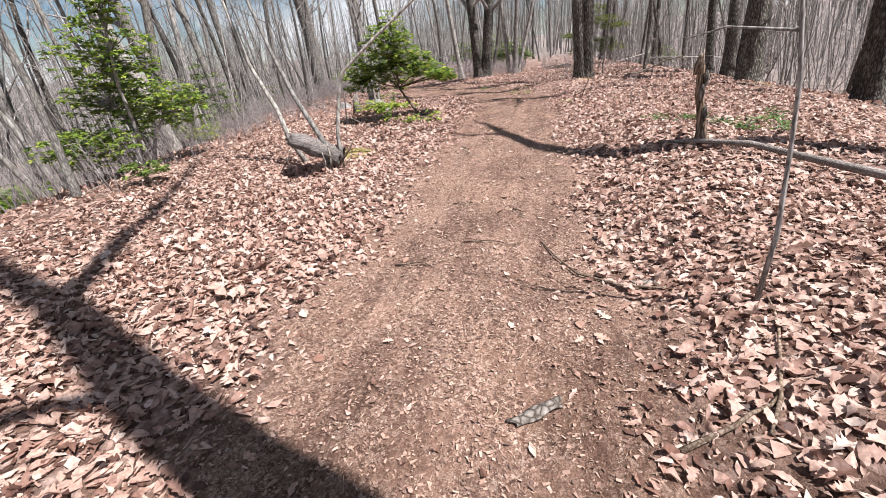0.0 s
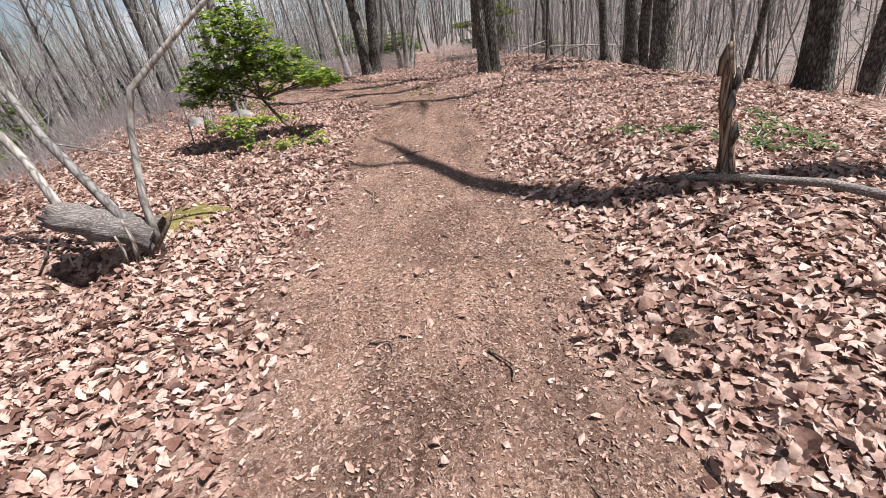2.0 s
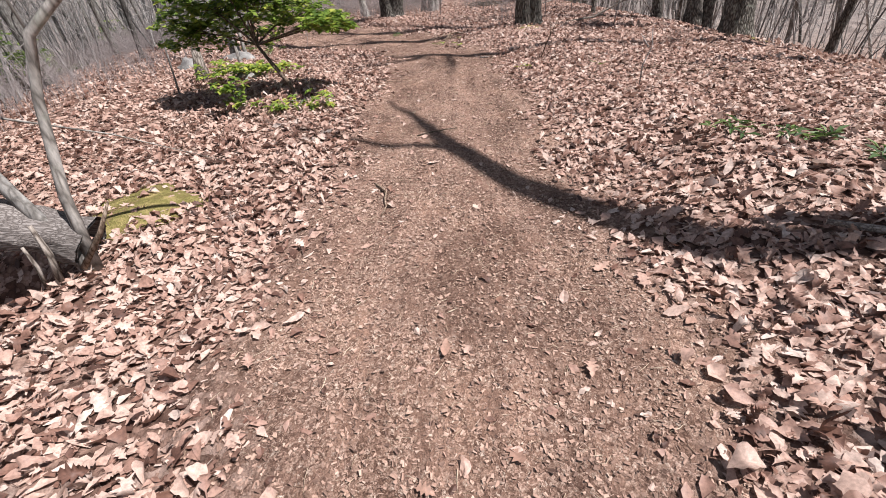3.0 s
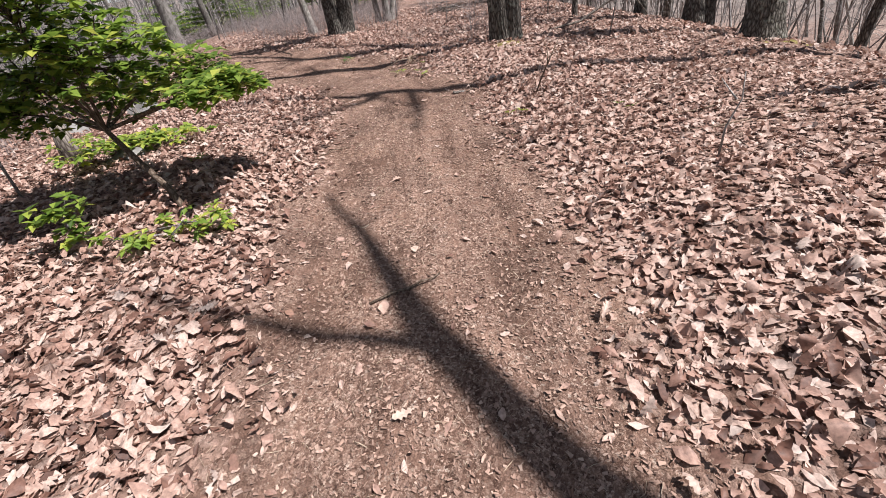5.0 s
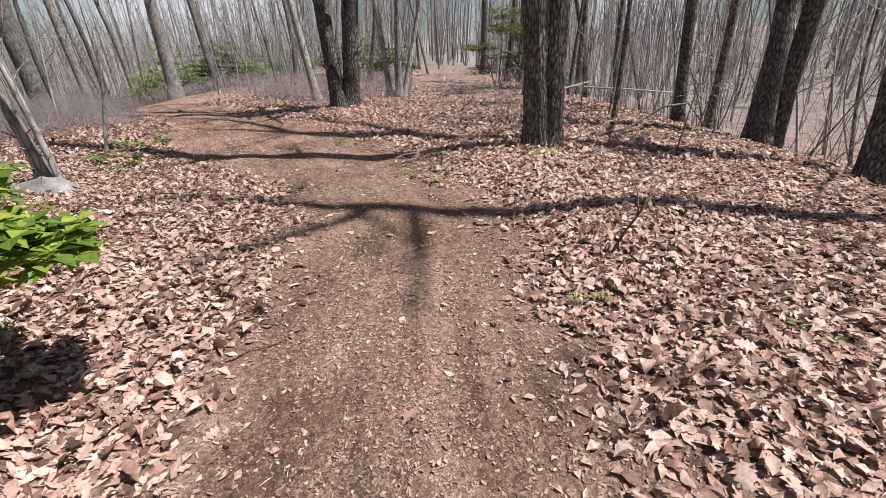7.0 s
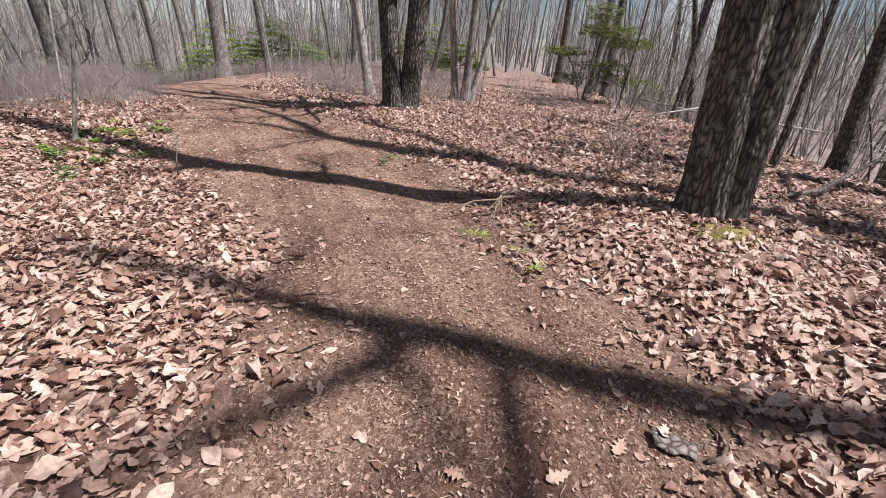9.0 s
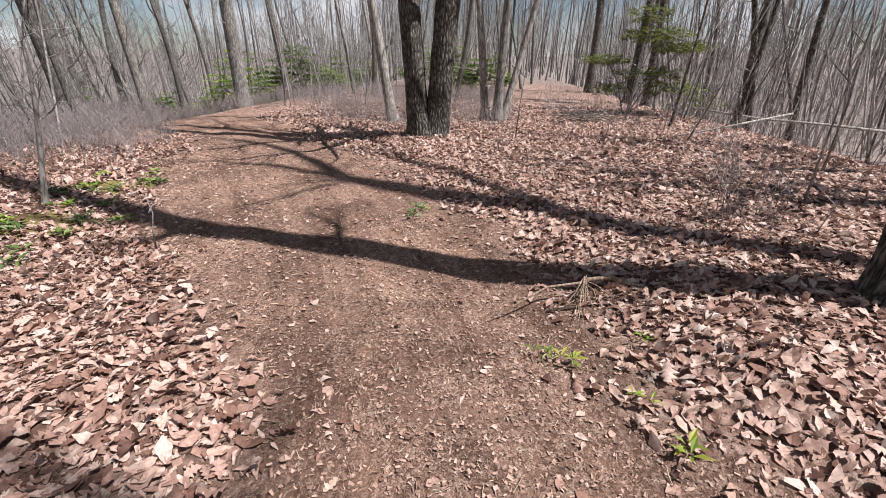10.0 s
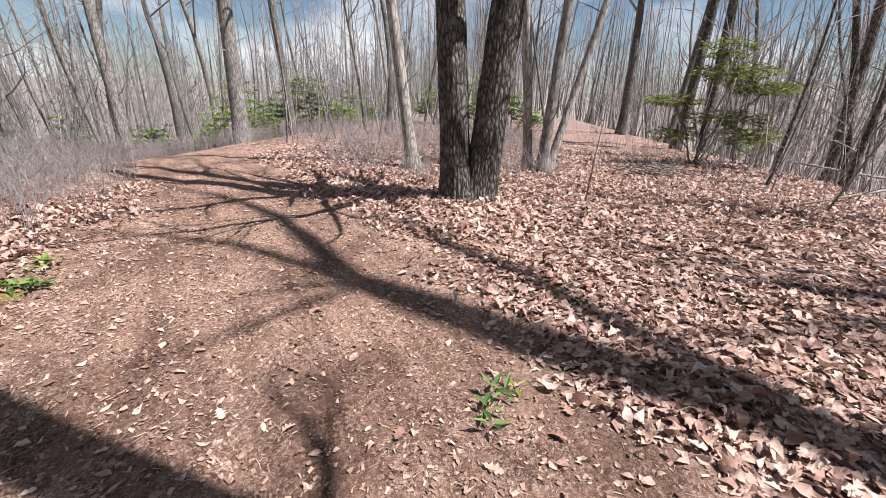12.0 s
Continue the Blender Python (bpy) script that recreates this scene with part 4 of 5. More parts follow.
def shrub(name, x, y, seed, lobes, leaf, label, mat, stem=0.03, stem_mat=M_TWIG, leaves=8, twist=0.1, layer=0.6, wide=0.27, fork=None):
    """An evergreen shrub: crooked stems from the foot, or from the fork of one trunk, to each lobe of foliage. lobes: centre and radii from the foot, and whorls."""
    rng = random.Random(seed)
    root = tagged(empty(name, pose(x, y, gz(x, y))), label, "shrub")
    st, fo = Soup(), Soup()
    if fork:
        fk = Vector(fork)
        st.tube([Vector((0, 0, -0.1)), fk * 0.3 + Vector((0.03, 0, -0.02)), fk * 0.65 + Vector((-0.02, 0.02, 0.02)), fk], [stem * 1.3, stem * 1.1, stem, stem * 0.8], 8, cap=False)
    for (cx, cy, cz), (rx, ry, rz), n in lobes:
        c = Vector((cx, cy, cz))
        if fork and cz > fork[2]:
            mid = fk.lerp(c, 0.5) + Vector((rng.uniform(-twist, twist), rng.uniform(-twist, twist), 0.03))
            st.tube([fk, mid, c], [stem * 0.6, stem * 0.45, stem * 0.25], 6, cap=False)
        else:
            mid = Vector((cx * 0.45, cy * 0.45, cz * 0.55)) + Vector((rng.uniform(-twist, twist), rng.uniform(-twist, twist), 0))
            st.tube([Vector((rng.uniform(-0.05, 0.05), rng.uniform(-0.05, 0.05), -0.1)), mid, c], [stem, stem * 0.7, stem * 0.35], 7, cap=False)
        for _ in range(n):
            while True:
                q = Vector((rng.uniform(-1, 1), rng.uniform(-1, 1), rng.uniform(-1, 1)))
                if 0.15 < q.length < 1:
                    break
            q = q * (0.6 + 0.4 * q.length) if q.length > 0.4 else q
            lay = round(q.z * 2.5 + rng.uniform(-0.25, 0.25)) / 2.5
            p = c + Vector((q.x * rx, q.y * ry, (layer * lay + (1 - layer) * q.z) * rz))
            if p.z < 0.03:
                p.z = 0.03 + rng.uniform(0, 0.08)
            if rng.random() < 0.2:
                k = c.lerp(p, 0.55) + Vector((0, 0, -0.06 * rz))
                st.tube([c.lerp(mid, rng.uniform(0, 0.5)), k, p], [stem * 0.28, stem * 0.18, 0.003], 4, cap=False)
            spray(fo, rng, p, leaves + rng.randint(-2, 2), leaf, 0.2, wide)
    tagged(part("stem", st, stem_mat, root), kind="stuff")
    tagged(part("foliage", fo, mat, root, smooth=False), kind="stuff")
    return root


shrub("laurel_shrub", -1.75, 4.15, 31, [((-0.3, 0.35, 1.15), (0.58, 0.5, 0.36), 150), ((-1.05, 0.6, 1.05), (0.6, 0.55, 0.38), 170), ((-0.6, 0.25, 1.55), (0.55, 0.5, 0.36), 140),
      ((0.0, 0.9, 0.9), (0.42, 0.4, 0.24), 80), ((-1.45, 0.75, 0.78), (0.5, 0.5, 0.3), 100), ((-0.5, 0.3, 1.9), (0.3, 0.3, 0.25), 22), ((-0.75, 1.0, 0.8), (0.5, 0.4, 0.3), 60), ((0.42, 0.3, 0.84), (0.3, 0.5, 0.11), 85), ((0.45, 0.85, 0.75), (0.3, 0.3, 0.10), 50)],
      0.095, "leafy green laurel shrub leaning over the trail bank", M_LAUREL, 0.024, stem_mat=M_STICK, leaves=7, layer=0.15, wide=0.36, fork=(-0.5, 0.35, 0.62))
shrub("laurel_sprout", -2.45, 3.9, 37, [((0, 0, 0.3), (0.24, 0.2, 0.10), 16), ((0.05, -0.1, 0.15), (0.2, 0.15, 0.06), 6)], 0.085, "small green laurel sprig in the shrub's shade", M_LAUREL, 0.008, wide=0.34)
shrub("laurel_shrub", -3.0, 6.2, 36, [((0, 0, 0.12), (0.6, 0.4, 0.08), 70), ((-0.5, -0.4, 0.2), (0.4, 0.3, 0.12), 40)],
      0.09, "low spreading green laurel beside the trail bank", M_YOUNG, 0.012, leaves=6, layer=0.2, wide=0.36)
shrub("laurel_sprout", -1.55, 3.72, 32, [((0, 0, 0.14), (0.45, 0.28, 0.12), 20), ((-0.35, -0.1, 0.1), (0.25, 0.2, 0.08), 9)], 0.075, "low yellow-green laurel sprout at the trail edge", M_YOUNG, 0.012)
shrub("laurel_shrub", -6.3, 1.6, 33, [((0, 0, 1.9), (0.75, 0.8, 0.6), 230), ((-0.7, 0.4, 1.2), (0.8, 0.8, 0.5), 220), ((0.45, 0.5, 1.0), (0.7, 0.7, 0.4), 190),
      ((-0.5, -0.5, 0.5), (0.9, 0.8, 0.35), 240), ((0.4, -0.1, 2.6), (0.4, 0.4, 0.4), 70)], 0.10, "tall leafy green laurel on the falling slope", M_LAUREL, 0.04, leaves=7, layer=0.2, wide=0.34)
shrub("laurel_shrub", -7.3, 4.4, 34, [((0, 0, 0.3), (0.5, 0.4, 0.2), 80)], 0.08, "low green laurel at the slope's edge", M_YOUNG, 0.015)
M_OLIVE = leaf_material("olive_needles", [(0.0, (0.05, 0.075, 0.02)), (0.5, (0.14, 0.175, 0.04)), (1.0, (0.33, 0.34, 0.09))], 0.35, 0.5)
shrub("evergreen_sapling", 3.45, 20.25, 35, [((0.5, 0, 2.05), (1.0, 0.8, 0.22), 190), ((0.2, 0, 2.55), (0.6, 0.5, 0.25), 80), ((1.25, 0, 1.75), (0.85, 0.7, 0.16), 150), ((-0.7, 0, 1.45), (0.8, 0.6, 0.14), 110),
      ((0.5, 0.1, 1.1), (1.0, 0.7, 0.2), 110), ((-0.5, 0, 0.7), (0.7, 0.4, 0.2), 60), ((1.1, 0.1, 0.75), (0.9, 0.6, 0.25), 130)], 0.13, "layered evergreen sapling among bare trunks", M_OLIVE, 0.024, layer=0.3, wide=0.11)
shrub("laurel_shrub", -5.1, 0.35, 38, [((0, 0, 0.2), (0.35, 0.3, 0.14), 45)], 0.08, "small dark evergreen sprig at the slope's edge", M_NEEDLE, 0.012)
rng = random.Random(8)
for i in range(44):
    if i < 30:
        x, y = rng.uniform(-26, -9), rng.uniform(22, 44)
    elif i < 37:
        x, y = rng.uniform(-15, -9), rng.uniform(4, 13)
    else:
        x, y = rng.choice([(-2.5, 31), (-0.8, 28), (1.0, 36), (9.5, 30), (12, 24), (-4.5, 30), (-5, 35)])
    h = rng.uniform(0.7, 1.9)
    shrub("laurel_shrub", x, y, 200 + i, [((0, 0, h), (0.9, 0.8, h * 0.5), 110), ((0.8, 0.3, h * 0.6), (0.8, 0.7, h * 0.35), 80), ((-0.7, -0.2, h * 0.55), (0.8, 0.7, h * 0.35), 80)],
          0.15, "rounded evergreen laurel in the understorey", M_NEEDLE if i % 3 else M_GREEN, 0.03, leaves=5)


# ---- leafless brush ----
def brush(name, seed, n, pick, label, lo=0.28, hi=0.8):
    r = random.Random(seed)
    s = Soup()
    for _ in range(n):
        x, y = pick(r)
        z = gz(x, y)
        h = r.uniform(lo, hi)
        a, b = r.gauss(0, 0.18), r.gauss(0, 0.18)
        top = Vector((x + a * h, y + b * h, z + h))
        mid = Vector((x + a * h * 0.35 + r.uniform(-0.03, 0.03), y + b * h * 0.35, z + h * 0.5))
        s.tube([Vector((x, y, z - 0.03)), mid, top], [0.0042, 0.0034, 0.0014], 3, cap=False)
        for _ in range(4):
            p = mid.lerp(top, r.uniform(-0.5, 0.9))
            q = p + Vector((r.gauss(0, 0.12), r.gauss(0, 0.12), r.uniform(0.05, 0.25)))
            s.tube([p, q], [0.003, 0.0012], 3, cap=False)
    return tagged(new(name, s.mesh(name, M_BRUSH)), label, "brush", kind="stuff")


def left_belt(r):
    """Thin at the trail's edge, thicker away from it and farther on."""
    while True:
        y = r.uniform(12.0, 25)
        x = r.uniform(-15, -5.0)
        away = -float(trail_off(x, min(y, 20.0))) - float(left_half(y))
        if away > 0 and r.random() < min(1, 0.15 + away * 0.5) * min(1, max(0.1, (y - 11.5) / 2.5)):
            return x, y


def far_belt(r):
    while True:
        x, y = r.uniform(-13, 0.2), r.uniform(16.2, 29)
        if float(trail_off(x, min(y, 18.5))) > 1.5 + 0.5 * r.random() or y > 21.5:
            return x, y


brush("brushwood", 41, 6500, left_belt, "leafless reddish-gray blueberry brush beside the trail", 0.25, 0.75)
brush("brushwood", 42, 3000, far_belt, "leafless brush behind the forked oak", 0.22, 0.7)
brush("brushwood", 43, 900, lambda r: (r.uniform(-10, -5.2), r.uniform(0, 10)), "thin leafless brush on the slope", 0.3, 0.8)
brush("brushwood", 44, 330, lambda r: (r.uniform(1.0, 7.5), r.uniform(14.5, 24)), "sparse leafless seedlings among the leaves", 0.3, 1.0)


# ---- fallen wood, stumps, saplings ----
def line_thing(name, pts, radii, mat, label, category, sides=7, group="", twigs=(), seed=1):
    rng = random.Random(seed)
    root = tagged(empty(name, pose(*pts[0])), label, category, group)
    o = Vector(pts[0])
    s = Soup()
    s.tube([Vector(p) - o for p in pts], radii, sides, wobble=0.12, rng=rng)
    part("stem" if category == "sapling" else "wood", s, mat, root)
    for i, tw in enumerate(twigs):
        s = Soup()
        s.tube([Vector(p) - o for p in tw], [0.008 * (1 - 0.7 * j / (len(tw) - 1)) for j in range(len(tw))], 5)
        part("twig", s, mat, root)
    return root


def stick(x0, y0, x1, y1, r, label="short dry stick lying on the trail", arch=0.02, bend=0.05, mat=M_STICK, seed=0):
    rng = random.Random(seed + int(1000 * abs(x0 + y1)))
    n = 6
    pts = []
    for i in range(n):
        t = i / (n - 1)
        x = x0 + (x1 - x0) * t + rng.uniform(-bend, bend) * 0.3 + bend * math.sin(math.pi * t)
        y = y0 + (y1 - y0) * t + rng.uniform(-bend, bend) * 0.3
        pts.append((x, y, gz(x, y) + r * 0.8 + arch * math.sin(math.pi * t)))
    return line_thing("fallen_stick", pts, [r * (1 - 0.5 * i / (n - 1)) for i in range(n)], mat, label, "stick", 6, "sticks on the trail", seed=seed)


for i, (a, b, c, d, r) in enumerate([(-0.5, -2.0, -0.18, -2.05, 0.011), (0.0, -1.6, 0.42, -1.68, 0.008), (-0.25, -0.6, -0.12, -0.7, 0.009), (0.36, -0.8, 0.46, -1.02, 0.011),
                                     (-0.2, 2.75, 0.2, 2.93, 0.012), (-0.85, 7.35, -0.65, 7.62, 0.008), (-1.15, 7.3, -1.2, 7.6, 0.008), (-1.0, 7.9, -0.72, 8.05, 0.007),
                                     (0.05, 9.42, 0.7, 9.62, 0.011),
                                     (2.2, 4.6, 3.6, 4.75, 0.013), (2.4, 4.3, 3.9, 4.2, 0.012), (1.1, -3.5, 1.55, -3.2, 0.018), (1.45, -3.4, 1.8, -2.5, 0.014),
                                     (0.98, 7.0, 1.08, 7.2, 0.014), (-0.9, 5.2, -0.55, 5.45, 0.008), (-0.5, 1.75, -0.4, 1.25, 0.012)]):
    stick(a, b, c, d, 0.75 * r, seed=i)

# crooked root at the trail's edge
line_thing("tree_root", [(0.62, -1.55, gz(0.62, -1.55)), (0.72, -1.85, gz(0.72, -1.85) + 0.02), (0.85, -2.13, gz(0.85, -2.13) + 0.02), (1.1, -2.3, gz(1.1, -2.3) + 0.02), (1.4, -2.33, gz(1.4, -2.33))],
          [0.004, 0.006, 0.008, 0.009, 0.007], M_STICK, "thin dark root crossing the trail edge", "root")

# fallen pole by the snag
pole = [(2.0, 0.5), (2.35, 0.2), (2.65, -0.12), (2.95, -0.5), (3.25, -0.95), (3.6, -1.5)]
line_thing("fallen_pole", [(x, y, gz(x, y) + 0.075 + 0.014 * i) for i, (x, y) in enumerate(pole)], [0.014, 0.026, 0.03, 0.032, 0.035, 0.035], M_LOG,
           "dark weathered fallen pole lying on the leaves", "log", 10)
line_thing("fallen_branch", [(x, y, gz(x, y) + h) for x, y, h in ((3.2, 10.3, 0.03), (4.0, 10.7, 0.12), (4.9, 11.2, 0.42), (5.3, 11.1, 0.5), (5.55, 10.8, 0.12))],
           [0.022, 0.028, 0.022, 0.018, 0.01], M_DEAD, "pale bent dead branch arched over the leaves", "branch")
line_thing("fallen_pole", [(x, y, gz(x, y) + h) for x, y, h in ((4.6, 18.6, 0.4), (6.2, 18.7, 0.45), (8.0, 18.9, 0.75), (10.5, 19.2, 1.3))], [0.02, 0.028, 0.03, 0.034], M_PALE,
           "thin pale fallen pole low over the slope", "log")
line_thing("fallen_branch", [(x, y, gz(x, y) + h) for x, y, h in ((3.2, 16.0, 0.05), (4.2, 16.3, 0.25), (5.6, 16.5, 0.6))], [0.012, 0.018, 0.02], M_PALE,
           "pale fallen branch propped on the leaves", "branch", twigs=[[(4.2, 16.3, gz(4.2, 16.3) + 0.25), (4.5, 16.0, gz(4.5, 16.0) + 0.5)]])


def snag():
    """A thin rotten standing stump with a splintered tip."""
    x, y = 2.42, 0.49
    rng = random.Random(14)
    root = tagged(empty("snag", pose(x, y, gz(x, y))), "thin rotten standing snag with flaking bark and splintered tip", "stump")
    s = Soup()
    hs = [-0.15, 0, 0.05, 0.12, 0.25, 0.4, 0.5, 0.58, 0.66, 0.74, 0.8]
    pts = [Vector((-0.12 * h + 0.012 * math.sin(9 * h), 0.08 * h, h)) for h in hs]
    rad = [0.075, 0.07, 0.058, 0.05, 0.045, 0.042, 0.044, 0.036, 0.036, 0.034, 0.03]
    ridged_stem(s, rng, pts, rad, 26, 9, 0.28)
    part("trunk", s, M_ROT, root)
    s = Soup()
    s.tube([Vector((-0.11, 0.055, 0.7)), Vector((-0.11, 0.065, 0.8)), Vector((-0.10, 0.07, 0.88)), Vector((-0.08, 0.07, 0.92))], [0.045, 0.042, 0.03, 0.008], 9, wobble=0.25, rng=rng)
    part("broken_tip", s, M_ROT, root, "blackened broken tip")
    s = Soup()
    s.tube([Vector((-0.06, 0.05, 0.7)), Vector((-0.08, 0.06, 0.86)), Vector((-0.09, 0.07, 0.97))], [0.018, 0.014, 0.004], 5, wobble=0.2, rng=rng)
    part("splinter", s, M_DEAD, root, "pale upright splinter")
    for a, h, w in ((5.2, 0.3, 0.03), (4.6, 0.52, 0.035), (5.6, 0.66, 0.028)):
        s = Soup()
        c = Vector((0.05 * math.cos(a) - 0.12 * h, 0.05 * math.sin(a) + 0.08 * h, h))
        s.tube([c + Vector((0, 0, -0.09)), c + Vector((0.012 * math.cos(a), 0.012 * math.sin(a), 0)), c + Vector((0, 0, 0.09))], [w * 0.4, w, w * 0.3], 6, wobble=0.2, rng=rng)
        part("bark_flake", s, M_DEAD, root, "pale flaking wood")


snag()


def hollow_log():
    """A weathered hollow log end jutting over a dark hole."""
    rng = random.Random(15)
    a, b = Vector((-2.88, 0.78, 0.46)), Vector((-2.14, 0.86, 0.12))
    root = tagged(empty("hollow_log", pose(a.x, a.y, gz(a.x, a.y))), "gray weathered hollow log jutting over a dark hole", "log")
    o = Vector((a.x, a.y, gz(a.x, a.y)))
    d = (b - a).normalized()
    x = Vector((0, 0, 1)).cross(d).normalized()
    yv = d.cross(x)
    s = Soup()
    n, k = 12, 26
    for j, inner in ((0, False), (1, True)):
        base = len(s.v)
        for i in range(n):
            t = i / (n - 1)
            c = a.lerp(b, t)
            for q in range(k):
                an = -0.5 + (math.pi + 1.3) * q / (k - 1)
                r = (0.09 + 0.09 * t + 0.02 * math.sin(5 * t) + 0.015 * math.sin(17 * t + 3 * an)) * (0.86 if inner else 1) * (1 + 0.10 * abs(math.sin(an * 6 + 2 * math.sin(3 * t))))
                jag = 0.12 * rng.random() if i == 0 else 0
                p = c + d * jag + (x * math.cos(an) * 0.95 + yv * math.sin(an) * 0.85) * r - o
                s.v.append(tuple(p))
        for i in range(n - 1):
            for q in range(k - 1):
                fc = (base + i * k + q, base + i * k + q + 1, base + (i + 1) * k + q + 1, base + (i + 1) * k + q)
                s.f.append(fc if not inner else fc[::-1])
    m = n * k
    for i in range(n - 1):
        s.f.append((i * k, m + i * k, m + (i + 1) * k, (i + 1) * k))
        s.f.append((i * k + k - 1, (i + 1) * k + k - 1, m + (i + 1) * k + k - 1, m + i * k + k - 1))
    for q in range(k - 1):
        s.f.append((q, m + q, m + q + 1, q + 1))
    part("shell", s, M_LOG, root)
    for i, (p, q, r) in enumerate((((-2.95, 0.55, 0.03), (-2.75, 0.6, 0.32), 0.01), ((-2.2, 0.6, 0.02), (-2.22, 0.66, 0.36), 0.018), ((-2.28, 0.58, 0.0), (-2.3, 0.62, 0.25), 0.012))):
        s = Soup()
        s.tube([Vector(p) - o, (Vector(p) + Vector(q)) / 2 - o + Vector((0.02, 0, 0)), Vector(q) - o], [r, r * 0.9, r * 0.6], 6, wobble=0.15, rng=rng)
        part("root_end", s, M_DEAD, root)


hollow_log()


def mound(name, x, y, rx, ry, h, mat, label, category, seed, sink=0.03):
    """A low uneven hump that sits in the ground."""
    rng = random.Random(seed)
    ph = [rng.uniform(0, 6.3) for _ in range(4)]
    s = Soup()
    rings, k = 9, 30
    for i in range(rings):
        t = i / (rings - 1)
        for q in range(k):
            a = 2 * math.pi * q / k
            w = 1 + 0.16 * math.sin(3 * a + ph[0]) + 0.09 * math.sin(5 * a + ph[1])
            px, py = rx * t * w * math.cos(a), ry * t * w * math.sin(a)
            pz = h * (1 - t * t) ** 1.2 * (1 + 0.22 * math.sin(7 * px / rx + ph[2]) * math.sin(6 * py / ry + ph[3])) - sink * t
            s.v.append((px, py, gz(x + px, y + py) - gz(x, y) + pz))
    for i in range(rings - 1):
        for q in range(k):
            q2 = (q + 1) % k
            s.f.append((i * k + q, i * k + q2, (i + 1) * k + q2, (i + 1) * k + q))
    ob = new(name, s.mesh(name, mat))
    ob.location = (x, y, gz(x, y))
    return tagged(ob, label, category)


mound("moss_mound", -2.25, 1.5, 0.55, 0.6, 0.07, M_MOSS, "low olive and yellow moss mound beside the hollow log", "moss", 1)
mound("moss_patch", -2.7, 6.85, 0.75, 0.4, 0.022, M_MOSS, "flat olive moss patch at the trail edge", "moss", 2)
mound("moss_patch", 2.0, 8.95, 0.5, 0.35, 0.045, M_MOSS, "green moss at the foot of an oak", "moss", 3)
mound("moss_patch", 6.1, 7.4, 0.6, 0.4, 0.06, M_MOSS, "moss at the foot of a massive oak", "moss", 4)
mound("rock", -4.35, 8.7, 0.42, 0.22, 0.16, M_ROCK, "flat gray rock at the foot of pale saplings", "rock", 5)
mound("rock", -5.1, 7.9, 0.3, 0.25, 0.2, M_ROCK, "gray rock on the bank", "rock", 6)
mound("rock", -3.2, 6.0, 0.3, 0.2, 0.10, M_ROCK, "pale gray rock beneath the laurel", "rock", 7)
line_thing("gray_stump", [(-4.05, 6.3, gz(-4.05, 6.3) - 0.1), (-4.05, 6.32, gz(-4.05, 6.3) + 0.25), (-4.02, 6.3, gz(-4.05, 6.3) + 0.52)], [0.14, 0.10, 0.06], M_DEAD, "short gray weathered stump behind the laurel", "stump", 11)

# saplings
S0 = gz(-2.12, 0.82)
line_thing("sapling", [(-2.1, 0.75, S0 + 0.0), (-2.12, 0.85, S0 + 0.45), (-2.05, 0.95, S0 + 0.95), (-1.95, 1.0, S0 + 1.25), (-1.45, 1.1, S0 + 1.62), (-0.9, 1.2, S0 + 2.0), (-0.3, 1.3, S0 + 2.5)],
           [0.036, 0.030, 0.027, 0.026, 0.021, 0.016, 0.007], M_PALE, "pale crooked bare sapling growing beside the hollow log", "sapling", 8,
           twigs=[[(-1.95, 1.0, S0 + 1.25), (-2.05, 1.05, S0 + 1.7), (-2.0, 1.1, S0 + 2.4)]])
line_thing("sapling", [(-2.12, 0.74, S0), (-2.4, 0.85, S0 + 0.45), (-2.75, 1.0, S0 + 1.0), (-3.0, 1.15, S0 + 1.5), (-3.3, 1.3, S0 + 2.3), (-3.6, 1.5, S0 + 3.6)],
           [0.045, 0.038, 0.034, 0.028, 0.022, 0.009], M_PALE, "gray leaning bare sapling beside the hollow log", "sapling", 8, twigs=[[(-2.72, 0.99, S0 + 0.95), (-2.2, 1.5, S0 + 0.6), (-1.75, 1.95, S0 + 0.2)]])
line_thing("sapling", [(-2.85, 1.1, gz(-2.85, 1.1)), (-3.1, 1.2, S0 + 0.4), (-3.25, 1.3, S0 + 0.8), (-3.6, 1.4, S0 + 1.5), (-4.0, 1.5, S0 + 3.4)],
           [0.045, 0.040, 0.036, 0.028, 0.01], M_PALE, "gray leaning bare sapling behind the hollow log", "sapling", 8)
line_thing("sapling", [(-2.12, 0.7, S0 + 0.05), (-1.95, 0.75, S0 + 0.25), (-1.85, 0.8, S0 + 0.42)], [0.02, 0.014, 0.006], M_STICK, "short yellowish broken sapling stub", "sapling", 7)
z = gz(1.72, -2.58)
line_thing("sapling", [(1.72, -2.58, z - 0.02), (1.73, -2.58, z + 0.4), (1.70, -2.57, z + 0.8), (1.675, -2.555, z + 1.1), (1.61, -2.53, z + 1.47), (1.58, -2.5, z + 2.8)], [0.014, 0.013, 0.011, 0.010, 0.009, 0.004], M_TWIG,
           "slender bare sapling with a dark stem on the bank", "sapling", 7,
           twigs=[[(1.61, -2.53, z + 1.44), (1.35, -2.4, z + 1.52), (1.1, -2.3, z + 1.5)], [(1.64, -2.54, z + 1.3), (1.45, -2.3, z + 1.34), (1.3, -2.2, z + 1.3)]])
z = gz(1.72, 6.17)
